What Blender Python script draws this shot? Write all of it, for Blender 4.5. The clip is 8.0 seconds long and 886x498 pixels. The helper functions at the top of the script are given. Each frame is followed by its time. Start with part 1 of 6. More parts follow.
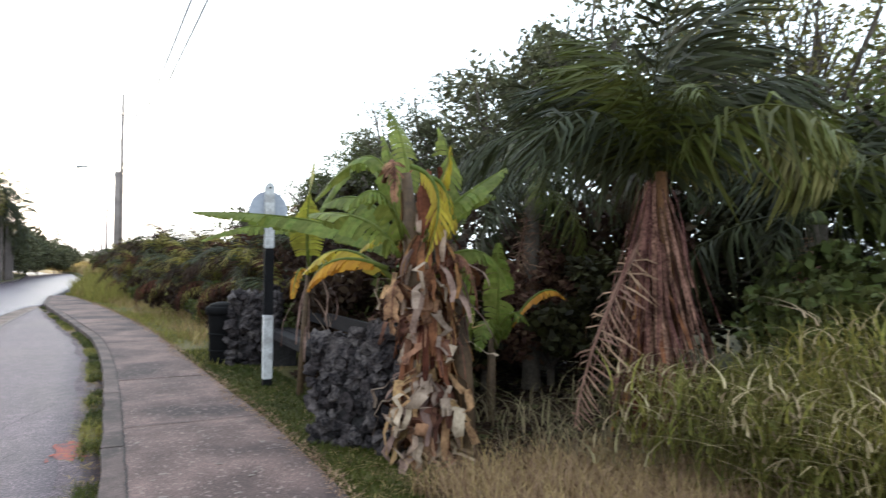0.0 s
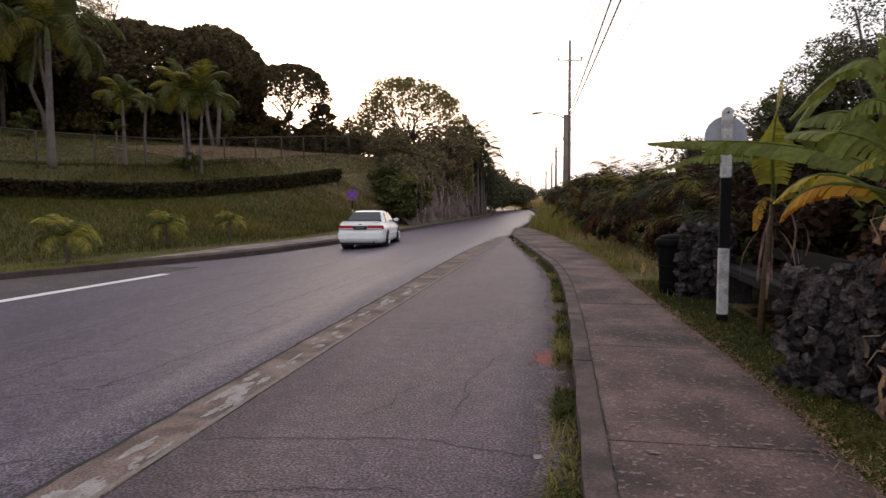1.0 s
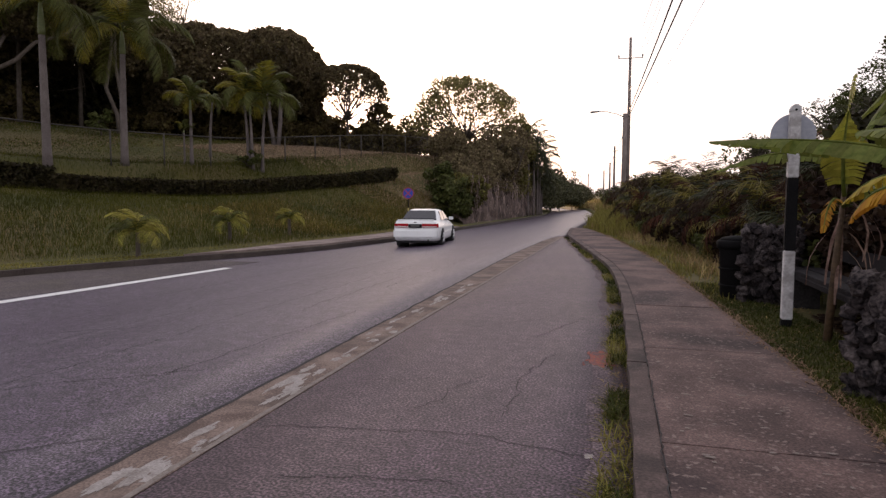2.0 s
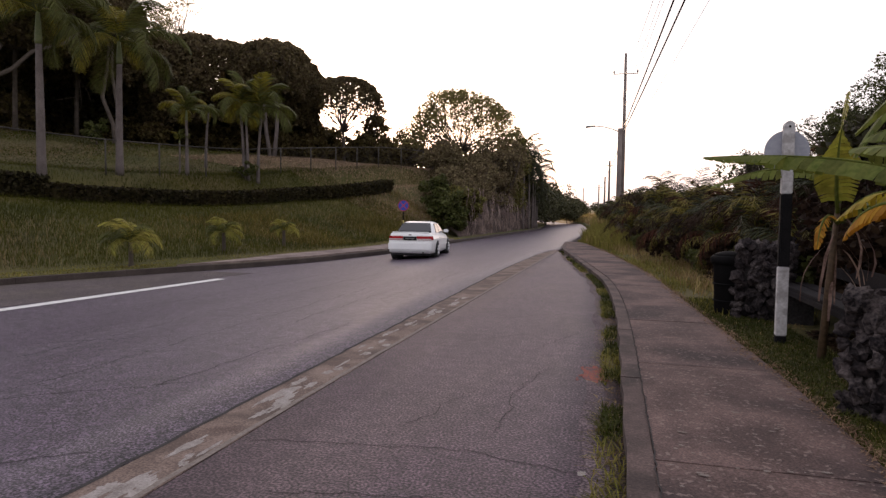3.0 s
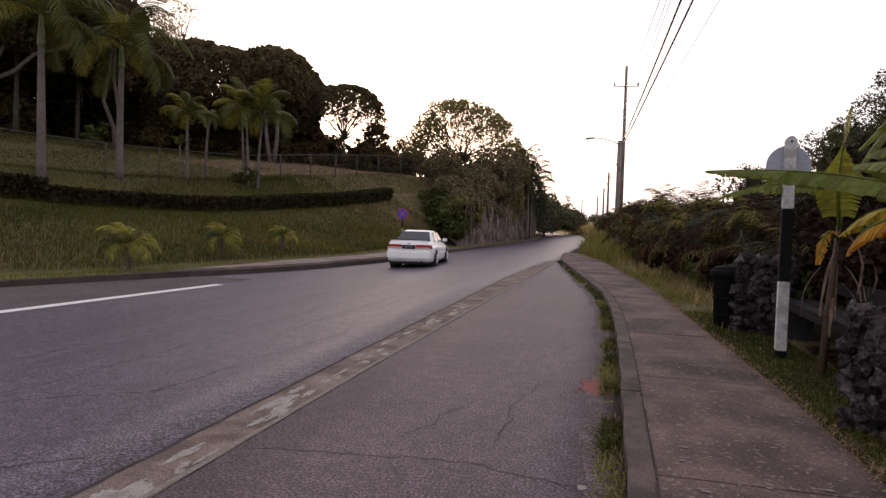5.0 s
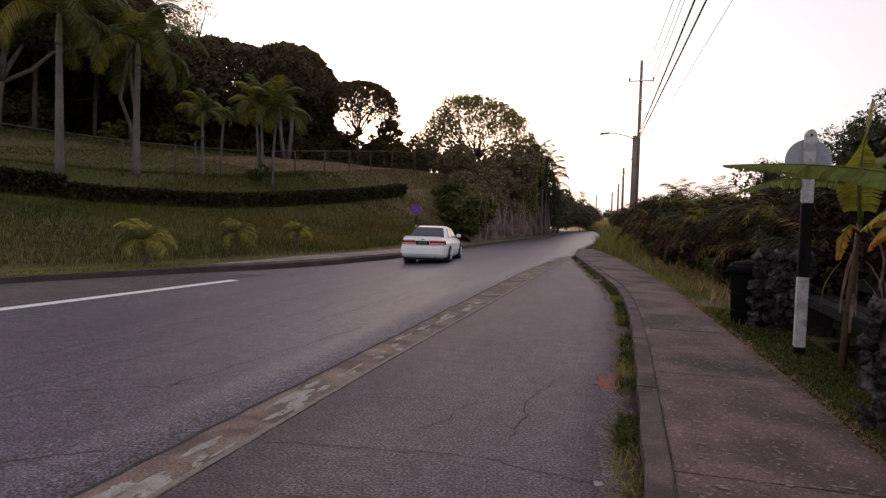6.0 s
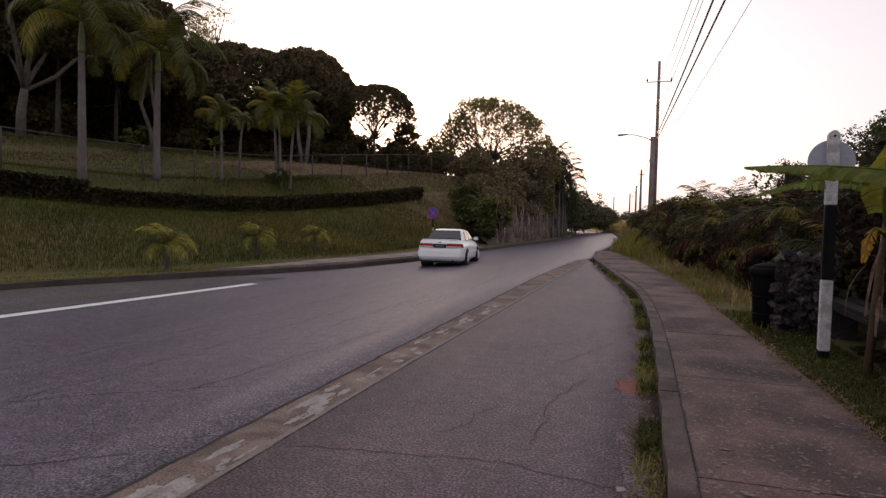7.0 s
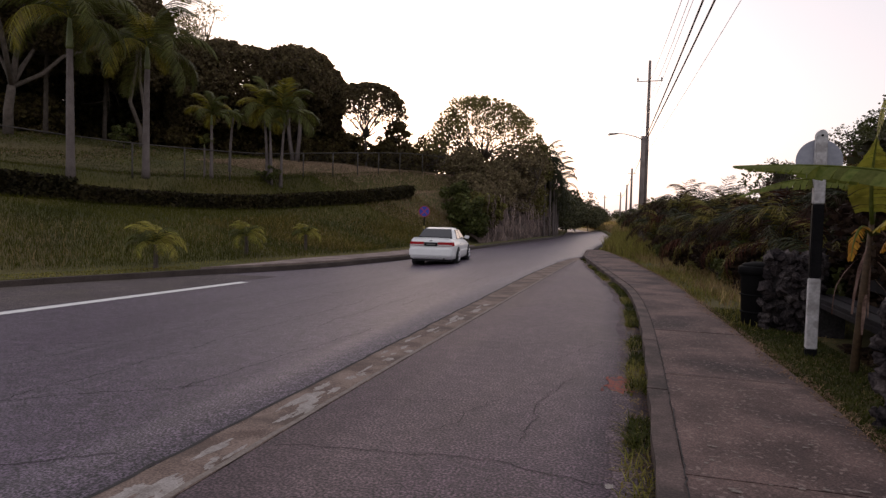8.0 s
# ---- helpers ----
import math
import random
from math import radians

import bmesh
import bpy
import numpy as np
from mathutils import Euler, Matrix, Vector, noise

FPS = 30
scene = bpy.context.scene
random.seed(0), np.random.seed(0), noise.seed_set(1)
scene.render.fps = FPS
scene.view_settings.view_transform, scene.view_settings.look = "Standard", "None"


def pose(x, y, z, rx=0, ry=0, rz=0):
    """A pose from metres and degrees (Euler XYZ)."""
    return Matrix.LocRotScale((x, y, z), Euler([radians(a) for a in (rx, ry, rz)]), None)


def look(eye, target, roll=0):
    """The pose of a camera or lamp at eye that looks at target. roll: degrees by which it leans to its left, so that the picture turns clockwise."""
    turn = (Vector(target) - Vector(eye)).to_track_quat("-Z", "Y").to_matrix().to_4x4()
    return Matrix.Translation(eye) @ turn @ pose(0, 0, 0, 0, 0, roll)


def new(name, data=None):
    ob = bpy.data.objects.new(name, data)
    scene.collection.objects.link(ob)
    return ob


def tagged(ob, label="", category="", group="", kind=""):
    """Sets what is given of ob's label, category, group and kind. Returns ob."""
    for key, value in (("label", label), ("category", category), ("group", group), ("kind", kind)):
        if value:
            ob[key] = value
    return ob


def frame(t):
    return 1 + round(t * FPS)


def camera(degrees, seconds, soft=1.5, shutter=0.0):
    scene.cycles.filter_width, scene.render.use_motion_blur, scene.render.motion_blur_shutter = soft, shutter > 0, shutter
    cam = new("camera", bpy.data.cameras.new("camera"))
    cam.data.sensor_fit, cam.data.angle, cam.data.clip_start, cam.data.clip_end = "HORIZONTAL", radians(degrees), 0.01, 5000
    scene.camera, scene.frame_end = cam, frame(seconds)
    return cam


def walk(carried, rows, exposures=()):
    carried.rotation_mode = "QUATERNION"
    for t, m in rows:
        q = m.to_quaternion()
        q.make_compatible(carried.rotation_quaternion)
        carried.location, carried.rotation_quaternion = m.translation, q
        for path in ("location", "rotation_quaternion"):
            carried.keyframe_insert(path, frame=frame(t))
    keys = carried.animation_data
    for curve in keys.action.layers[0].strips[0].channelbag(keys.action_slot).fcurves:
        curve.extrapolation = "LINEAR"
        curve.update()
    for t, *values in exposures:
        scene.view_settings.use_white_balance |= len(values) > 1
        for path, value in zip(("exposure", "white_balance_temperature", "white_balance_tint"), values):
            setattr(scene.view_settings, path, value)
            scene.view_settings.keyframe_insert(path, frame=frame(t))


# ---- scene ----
cam = camera(69.4, 8.0, soft=1.4, shutter=0.15)
PATH = [
    (0, (0.211, 0.091, 1.642), (1.128, 1.868, 1.688), 0.5),
    (0.2, (0.147, 0.099, 1.637), (0.818, 1.983, 1.653), 0.5),
    (0.4, (0.098, 0.103, 1.628), (0.424, 2.076, 1.593), 0.1),
    (0.5, (0.08, 0.109, 1.626), (0.218, 2.103, 1.559), -0.1),
    (0.8, (0.042, 0.143, 1.602), (-0.178, 2.126, 1.465), -0.6),
    (1, (0.025, 0.151, 1.589), (-0.333, 2.112, 1.433), -0.4),
    (1.5, (0.025, 0.149, 1.584), (-0.462, 2.082, 1.415), -0.4),
    (2, (0.04, 0.117, 1.574), (-0.484, 2.041, 1.416), 0.1),
    (2.2, (0.052, 0.132, 1.576), (-0.466, 2.058, 1.424), 0.8),
    (3.3, (0.035, 0.148, 1.578), (-0.474, 2.079, 1.466), 0.6),
    (3.5, (0.028, 0.149, 1.579), (-0.501, 2.074, 1.469), 0.4),
    (4, (0.017, 0.16, 1.579), (-0.51, 2.085, 1.454), 1.0),
    (4.2, (0.009, 0.159, 1.579), (-0.496, 2.09, 1.454), 1.4),
    (5.5, (0.012, 0.159, 1.579), (-0.495, 2.092, 1.502), 1.7),
    (6, (-0.002, 0.168, 1.57), (-0.547, 2.089, 1.466), 1.5),
    (6.5, (-0.022, 0.168, 1.575), (-0.592, 2.081, 1.458), 1.7),
    (7, (-0.022, 0.153, 1.583), (-0.617, 2.06, 1.486), 1.2),
    (7.5, (-0.018, 0.16, 1.581), (-0.593, 2.074, 1.49), 1.0),
    (8, (-0.013, 0.158, 1.58), (-0.582, 2.073, 1.479), 1.3),
]
EXPOSURES = [(0.0, 1.52, 5600, 4), (0.5, 0.62, 6050, 10), (1.0, 0.2, 6400, 20), (2.0, 0.15, 6450, 24), (3.5, 0.12, 6450, 24), (5.5, 0.05, 6450, 24), (6.0, -0.2, 6450, 24), (6.5, -0.25, 6450, 24), (8.0, -0.24, 6450, 24)]
walk(cam, [(t, look(e, a, r)) for t, e, a, r in PATH], EXPOSURES)

# ---- world, sun ----
SUN_AZ, SUN_EL = -22.0, 4.5          # degrees clockwise from +y, degrees above the horizon
world = bpy.data.worlds.new("evening_sky")
scene.world = world
world.use_nodes = True
wn, wl = world.node_tree.nodes, world.node_tree.links
sky = wn.new("ShaderNodeTexSky")
sky.sky_type, sky.sun_disc = "NISHITA", False
sky.sun_elevation, sky.sun_rotation = radians(SUN_EL), radians(SUN_AZ)
sky.air_density, sky.dust_density, sky.ozone_density = 1.0, 4.0, 1.0
haze = wn.new("ShaderNodeMixRGB")
haze.blend_type = "MIX"
haze.inputs[0].default_value = 0.31
pale = wn.new("ShaderNodeHueSaturation")
pale.inputs["Saturation"].default_value = 0.65
pale.inputs["Value"].default_value = 1.3
wl.new(sky.outputs[0], pale.inputs["Color"])
haze.inputs[2].default_value = (15.2, 15.4, 15.3, 1)
wl.new(pale.outputs[0], haze.inputs[1])
wl.new(haze.outputs[0], wn["Background"].inputs[0])
wn["Background"].inputs[1].default_value = 0.15
sun = new("sun", bpy.data.lights.new("sun", "SUN"))
sun.data.energy, sun.data.angle, sun.data.color = 4.5, radians(0.6), (1.0, 0.72, 0.45)
_a, _e = radians(SUN_AZ), radians(SUN_EL)
sun.matrix_world = look((0, 0, 0), (-math.sin(_a) * math.cos(_e), -math.cos(_a) * math.cos(_e), -math.sin(_e)))

# ---- materials ----


def material(name, a, b, rough=0.8, scale=4.0, fine=60.0, bump=0.3, detail=6.0, island=0.0, obj=0.0, mix=0.5, stain=None, stain_scale=0.6, stain_amount=0.5, metal=0.0, translucent=0.0, bump_dist=0.01, low=0.35, high=0.65, speck=0.0, spec=None, stretch=1.0, fleck=None):
    """Two colours mixed by coarse and fine noise, optional stains, variation per island or per object, bump."""
    m = bpy.data.materials.new(name)
    m.use_nodes = True
    n, l = m.node_tree.nodes, m.node_tree.links
    p = n["Principled BSDF"]
    p.inputs["Roughness"].default_value, p.inputs["Metallic"].default_value = rough, metal
    p.inputs["Specular IOR Level"].default_value = spec if spec is not None else (0.15 if translucent else 0.4)
    geo = n.new("ShaderNodeNewGeometry")
    def noise_tex(sc, det=detail):
        t = n.new("ShaderNodeTexNoise")
        t.inputs["Scale"].default_value, t.inputs["Detail"].default_value = sc, det
        l.new(geo.outputs["Position"], t.inputs["Vector"])
        return t
    big, small = noise_tex(scale), noise_tex(fine, 3)
    add = n.new("ShaderNodeMixRGB")
    add.inputs[0].default_value = mix
    l.new(big.outputs[0], add.inputs[1]); l.new(small.outputs[0], add.inputs[2])
    ramp = n.new("ShaderNodeValToRGB")
    ramp.color_ramp.elements[0].position, ramp.color_ramp.elements[1].position = low, high
    ramp.color_ramp.elements[0].color, ramp.color_ramp.elements[1].color = (*a, 1), (*b, 1)
    l.new(add.outputs[0], ramp.inputs[0])
    col = ramp.outputs[0]
    if stain:
        st = noise_tex(stain_scale, 8)
        if stretch != 1.0:
            vm = n.new("ShaderNodeVectorMath")
            vm.operation = "MULTIPLY"
            vm.inputs[1].default_value = (1, stretch, 1)
            l.new(geo.outputs["Position"], vm.inputs[0]); l.new(vm.outputs[0], st.inputs["Vector"])
        sr = n.new("ShaderNodeValToRGB")
        sr.color_ramp.elements[0].position, sr.color_ramp.elements[1].position = 0.48, 0.62
        l.new(st.outputs[0], sr.inputs[0])
        k = n.new("ShaderNodeMath"); k.operation = "MULTIPLY"; k.inputs[1].default_value = stain_amount
        l.new(sr.outputs[0], k.inputs[0])
        sm = n.new("ShaderNodeMixRGB")
        sm.inputs[2].default_value = (*stain, 1)
        l.new(k.outputs[0], sm.inputs[0]); l.new(col, sm.inputs[1])
        col = sm.outputs[0]
    if speck:
        for src, amount in ((small.outputs[0], speck), (noise_tex(7.0, 5).outputs[0], speck * 0.28)):
            sm = n.new("ShaderNodeMapRange")
            sm.inputs[1].default_value, sm.inputs[2].default_value = 0.40, 0.62
            sm.inputs[3].default_value, sm.inputs[4].default_value = 1 - amount, 1 + amount
            l.new(src, sm.inputs[0])
            mu = n.new("ShaderNodeMixRGB")
            mu.blend_type = "MULTIPLY"
            mu.inputs[0].default_value = 1.0
            l.new(col, mu.inputs[1]); l.new(sm.outputs[0], mu.inputs[2])
            col = mu.outputs[0]
    if fleck:
        tone, size, start, amount = fleck
        fr = n.new("ShaderNodeMapRange")
        fr.inputs[1].default_value, fr.inputs[2].default_value, fr.inputs[4].default_value = start, start + 0.05, amount
        l.new(noise_tex(size, 4).outputs[0], fr.inputs[0])
        fm = n.new("ShaderNodeMixRGB")
        fm.inputs[2].default_value = (*tone, 1)
        l.new(fr.outputs[0], fm.inputs[0]); l.new(col, fm.inputs[1])
        col = fm.outputs[0]
    if island or obj:
        src = geo.outputs["Random Per Island"] if island else n.new("ShaderNodeObjectInfo").outputs["Random"]
        mr = n.new("ShaderNodeMapRange")
        v = island or obj
        mr.inputs[3].default_value, mr.inputs[4].default_value = 1 - v, 1 + v
        l.new(src, mr.inputs[0])
        hs = n.new("ShaderNodeHueSaturation")
        l.new(mr.outputs[0], hs.inputs["Value"]); l.new(col, hs.inputs["Color"])
        mh = n.new("ShaderNodeMapRange")
        mh.inputs[3].default_value, mh.inputs[4].default_value = 0.5 - 0.05 * v, 0.5 + 0.03 * v
        l.new(src, mh.inputs[0]); l.new(mh.outputs[0], hs.inputs["Hue"])
        col = hs.outputs[0]
    l.new(col, p.inputs["Base Color"])
    if bump:
        bp = n.new("ShaderNodeBump")
        bp.inputs["Strength"].default_value, bp.inputs["Distance"].default_value = bump, bump_dist
        l.new(add.outputs[0], bp.inputs["Height"]); l.new(bp.outputs[0], p.inputs["Normal"])
    if translucent:
        tr, mx = n.new("ShaderNodeBsdfTranslucent"), n.new("ShaderNodeMixShader")
        mx.inputs[0].default_value = translucent
        l.new(col, tr.inputs[0]); l.new(p.outputs[0], mx.inputs[1]); l.new(tr.outputs[0], mx.inputs[2])
        l.new(mx.outputs[0], n["Material Output"].inputs[0])
    return m


ASPHALT = material("asphalt", (0.026, 0.0175, 0.027), (0.078, 0.053, 0.081), 0.48, 0.5, 56, 1.0, mix=0.76, low=0.40, high=0.60, bump_dist=0.006, speck=0.95, stretch=0.1, spec=0.52, stain=(0.082, 0.062, 0.084), stain_scale=0.9, stain_amount=0.65, fleck=((0.17, 0.135, 0.17), 48, 0.61, 0.65))
ASPHALT_OLD = material("asphalt_old", (0.035, 0.0215, 0.029), (0.086, 0.0535, 0.071), 0.62, 0.9, 54, 0.9, mix=0.7, low=0.40, high=0.60, bump_dist=0.006, speck=0.75, stretch=0.4, stain=(0.09, 0.062, 0.061), stain_scale=0.5, stain_amount=0.5, fleck=((0.18, 0.13, 0.15), 46, 0.61, 0.65))
SHOULDER = material("shoulder_asphalt", (0.042, 0.031, 0.034), (0.095, 0.073, 0.073), 0.8, 0.9, 40, 0.9, mix=0.6, low=0.4, high=0.6, speck=0.6, stain=(0.075, 0.06, 0.045), stain_scale=0.8, stain_amount=0.5)
CONCRETE = material("pavement_concrete", (0.064, 0.040, 0.036), (0.165, 0.105, 0.093), 0.9, 1.7, 70, 0.45, mix=0.28, low=0.38, high=0.62, speck=0.2, stain=(0.036, 0.023, 0.023), stain_scale=0.8, stain_amount=0.95, fleck=((0.22, 0.165, 0.145), 26, 0.6, 0.7))
KERB = material("kerb_concrete", (0.055, 0.037, 0.034), (0.12, 0.082, 0.073), 0.9, 2.0, 60, 0.4, mix=0.3, speck=0.2, stain=(0.032, 0.023, 0.021), stain_scale=2.2, stain_amount=0.8, fleck=((0.17, 0.13, 0.115), 26, 0.64, 0.6))
KERB_DARK = material("kerb_weathered", (0.035, 0.025, 0.022), (0.09, 0.07, 0.06), 0.95, 1.5, 40, 0.5)
DUST = material("road_dust", (0.066, 0.047, 0.054), (0.135, 0.10, 0.107), 0.95, 2.5, 50, 0.5, mix=0.45, low=0.42, high=0.6, speck=0.5)
LICHEN = material("pale_lichen", (0.13, 0.105, 0.092), (0.25, 0.215, 0.19), 0.95, 12, 80, 0.3)
CHANNEL = material("channel_concrete", (0.095, 0.062, 0.05), (0.20, 0.145, 0.12), 0.85, 2.5, 60, 0.4, mix=0.3, low=0.42, high=0.58, speck=0.16, stain=(0.075, 0.052, 0.042), stain_scale=1.8, stain_amount=0.8)
PATH_CONCRETE = material("footpath_concrete", (0.15, 0.112, 0.10), (0.29, 0.225, 0.20), 0.9, 1.5, 50, 0.4, mix=0.3, speck=0.15, stain=(0.11, 0.08, 0.07), stain_scale=0.6, stain_amount=0.6)
LINE_PAINT = material("road_paint", (0.55, 0.55, 0.53), (0.78, 0.78, 0.76), 0.6, 6, 80, 0.2)
PALE_PATCH = material("pale_cement", (0.17, 0.145, 0.13), (0.36, 0.33, 0.31), 0.9, 8, 80, 0.4)
ORANGE_PAINT = material("orange_paint", (0.26, 0.055, 0.03), (0.075, 0.046, 0.055), 0.8, 11, 70, 0.5, low=0.46, high=0.55, mix=0.6)
CRACK = material("crack_dark", (0.02, 0.018, 0.018), (0.05, 0.045, 0.045), 1.0, 6, 80, 0)
SOIL = material("lawn_ground", (0.036, 0.040, 0.006), (0.09, 0.080, 0.015), 0.95, 0.35, 9, 0.8, bump_dist=0.05, stain=(0.13, 0.088, 0.042), stain_scale=0.12, stain_amount=0.4)
GRASS_GREEN = material("grass_green", (0.019, 0.030, 0.004), (0.070, 0.072, 0.011), 0.7, 0.7, 20, 0, island=0.45, translucent=0.3)
GRASS_BANK = material("grass_bank", (0.023, 0.032, 0.003), (0.092, 0.088, 0.010), 0.8, 0.3, 6, 0, island=0.22, translucent=0.3)
GRASS_DRY = material("grass_dry", (0.20, 0.135, 0.055), (0.40, 0.29, 0.14), 0.8, 0.9, 20, 0, island=0.4, translucent=0.3)
GRASS_REED = material("grass_reed", (0.082, 0.09, 0.015), (0.28, 0.235, 0.06), 0.7, 0.9, 20, 0, island=0.4, translucent=0.35)
BARK = material("bark", (0.05, 0.038, 0.03), (0.13, 0.105, 0.085), 0.95, 3, 30, 0.8, bump_dist=0.03)
BARK_PALE = material("palm_bark", (0.085, 0.068, 0.062), (0.17, 0.14, 0.13), 0.9, 2, 25, 0.6, bump_dist=0.02)
# Leaf green darkened to near black; deep shade is put into the colour.
LEAF_SHADE = material("leaf_deep_shade", (0.014, 0.014, 0.005), (0.042, 0.036, 0.012), 0.6, 0.4, 5, 0, island=0.5, translucent=0.22)
# Lightened and browned: warm haze over the hill trees is in the colour.
LEAF_DARK = material("leaf_dark_hazed", (0.058, 0.046, 0.017), (0.13, 0.098, 0.038), 0.6, 0.4, 5, 0, island=0.5, translucent=0.35)
LEAF_MID = material("leaf_mid", (0.038, 0.048, 0.013), (0.10, 0.107, 0.032), 0.55, 0.4, 5, 0, island=0.5, translucent=0.3)
LEAF_GREY = material("leaf_grey_green", (0.045, 0.05, 0.024), (0.12, 0.115, 0.06), 0.6, 0.4, 5, 0, island=0.45, translucent=0.35)
# Olive leaf brightened to look lit and hazy.
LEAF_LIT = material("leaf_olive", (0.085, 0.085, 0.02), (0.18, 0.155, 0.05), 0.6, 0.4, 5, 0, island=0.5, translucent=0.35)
LEAF_AIRY = material("leaf_thin_olive", (0.12, 0.115, 0.04), (0.24, 0.20, 0.08), 0.6, 0.4, 5, 0, island=0.45, translucent=0.5)
# Brown leaf darkened further so shaded gaps between plants look black.
LEAF_BROWN_SHADE = material("leaf_brown_shade", (0.015, 0.009, 0.006), (0.045, 0.026, 0.015), 0.8, 0.5, 6, 0, island=0.5, translucent=0.25)
# Russet leaf brightened to carry the haze over the cutting.
CUT_BROWN = material("leaf_russet_hazed", (0.10, 0.082, 0.042), (0.23, 0.18, 0.10), 0.8, 0.5, 6, 0, island=0.45, translucent=0.3)
FROND = material("palm_frond", (0.04, 0.05, 0.010), (0.105, 0.107, 0.026), 0.5, 0.8, 8, 0, island=0.4, translucent=0.3)
FROND_COCO = material("coconut_frond", (0.018, 0.023, 0.010), (0.058, 0.060, 0.026), 0.45, 0.8, 8, 0, island=0.5, translucent=0.25)
FROND_YELLOW = material("palm_frond_yellowed", (0.12, 0.115, 0.012), (0.24, 0.20, 0.03), 0.5, 0.8, 8, 0, island=0.4, translucent=0.35)
FROND_DEAD = material("palm_frond_dead", (0.13, 0.075, 0.045), (0.32, 0.20, 0.14), 0.9, 1.2, 15, 0, island=0.4, translucent=0.2)
CROWNSHAFT = material("crownshaft", (0.08, 0.10, 0.03), (0.14, 0.15, 0.05), 0.5, 2, 15, 0.2)

# ---- the plan: edges of road and paths, and the lie of the land ----


def curve_fn(ys, xs, window=2.5):
    ys, xs = np.array(ys, float), np.array(xs, float)
    def f(y):
        y = np.asarray(y, float)
        return sum(np.interp(y + d, ys, xs) for d in (-window, -window / 2, 0, window / 2, window)) / 5
    return f


kerb_r = curve_fn([-60, 8, 11.2, 14.5, 20.5, 26.7, 32, 45, 60, 94, 150], [0.17, 0.16, 0.1, -0.1, -1.0, -1.95, -2.2, -2.0, -1.9, -4.4, -17], 1.2)
walk_r = curve_fn([-60, 6, 9.5, 15.7, 24, 31, 33, 45, 60, 94, 150], [1.62, 1.6, 1.36, 1.0, 0.0, -1.15, -1.7, -1.7, -1.6, -4.1, -16.7], 1.2)
edge_l = curve_fn([-60, 8, 11.7, 16, 20.2, 26.5, 38.6, 55, 70, 100, 150], [-14.9, -14.8, -14.4, -12.5, -10.6, -9.4, -9.05, -8.1, -7.5, -9.8, -22], 1.5)
strip_l = curve_fn([-60, 18, 25.5, 28], [-2.82, -2.80, -2.55, -2.1], 1.0)
strip_r = curve_fn([-60, 6, 12, 23.6, 28], [-2.40, -2.39, -2.30, -2.15, -2.0], 1.0)
hedge_u = curve_fn([-60, 10, 20, 26, 31, 36, 42, 50, 60], [13, 14, 15, 13, 11.5, 10, 8.5, 7.5, 4])
hedge_z = curve_fn([-60, 10, 20, 26, 31, 36, 42, 50, 60], [2.6, 2.5, 2.15, 1.75, 1.8, 2.1, 2.7, 3.6, 4.0])


def ease(t):
    t = np.clip(t, 0, 1)
    return t * t * (3 - 2 * t)


def road_z(x, y):
    return -0.33 * ease((-2.4 - np.asarray(x, float)) / 7.0)


def ground_z(x, y):
    """Height of the land outside the carriageway and paths."""
    x, y = np.asarray(x, float), np.asarray(y, float)
    u = edge_l(y) - x
    hu, hz = hedge_u(y), hedge_z(y)
    foot = -0.17
    left = foot + (hz - foot) * np.clip((u - 1.8) / (hu - 1.8), 0, 1) ** 1.15
    left = left + (6.0 - hz) * ease((u - hu) / 30.0) + 1.45 * ease((u - hu - 0.5) / 3.0)
    left = left * (1 - 0.85 * ease((y - 92) / 30.0))
    v = x - walk_r(y)
    right = 0.10 + 0.7 * ease((v - 2.0) / 10.0)
    z = np.where(u > 0, left, right)
    rise = np.clip(y - 110, 0, 600) * 0.010
    return z + rise + 0.04 * np.sin(x * 0.9 + 1.3 * np.sin(y * 0.35)) * (np.maximum(u, v) > 1.5)


def gz(x, y):
    return float(ground_z(x, y))


# ---- builders ----


def mesh_from(name, verts, faces, mat=None, smooth=False):
    me = bpy.data.meshes.new(name)
    me.from_pydata([tuple(v) for v in verts], [], faces)
    if mat:
        me.materials.append(mat)
    if smooth:
        me.polygons.foreach_set("use_smooth", [True] * len(me.polygons))
    me.update()
    return me


def quads_mesh(name, pts, mat, per=4):
    """A mesh of separate faces: pts has shape (n, per, 3)."""
    n = len(pts)
    me = bpy.data.meshes.new(name)
    me.vertices.add(n * per)
    me.vertices.foreach_set("co", np.asarray(pts, np.float32).ravel())
    me.loops.add(n * per)
    me.loops.foreach_set("vertex_index", np.arange(n * per, dtype=np.int32))
    me.polygons.add(n)
    me.polygons.foreach_set("loop_start", np.arange(0, n * per, per, dtype=np.int32))
    me.materials.append(mat)
    me.update(calc_edges=True)
    return me


def strips_mesh(name, strips, mat):
    """A mesh of ribbons, each its own island: strips has shape (n, k, 2, 3), k rungs of two points."""
    strips = np.asarray(strips, np.float32)
    n, k = strips.shape[:2]
    idx = np.arange(n * k * 2, dtype=np.int32).reshape(n, k, 2)
    f = np.stack([idx[:, :-1, 0], idx[:, :-1, 1], idx[:, 1:, 1], idx[:, 1:, 0]], -1).reshape(-1, 4)
    me = bpy.data.meshes.new(name)
    me.vertices.add(n * k * 2)
    me.vertices.foreach_set("co", strips.ravel())
    me.loops.add(len(f) * 4)
    me.loops.foreach_set("vertex_index", f.ravel())
    me.polygons.add(len(f))
    me.polygons.foreach_set("loop_start", np.arange(0, len(f) * 4, 4, dtype=np.int32))
    me.materials.append(mat)
    me.update(calc_edges=True)
    return me


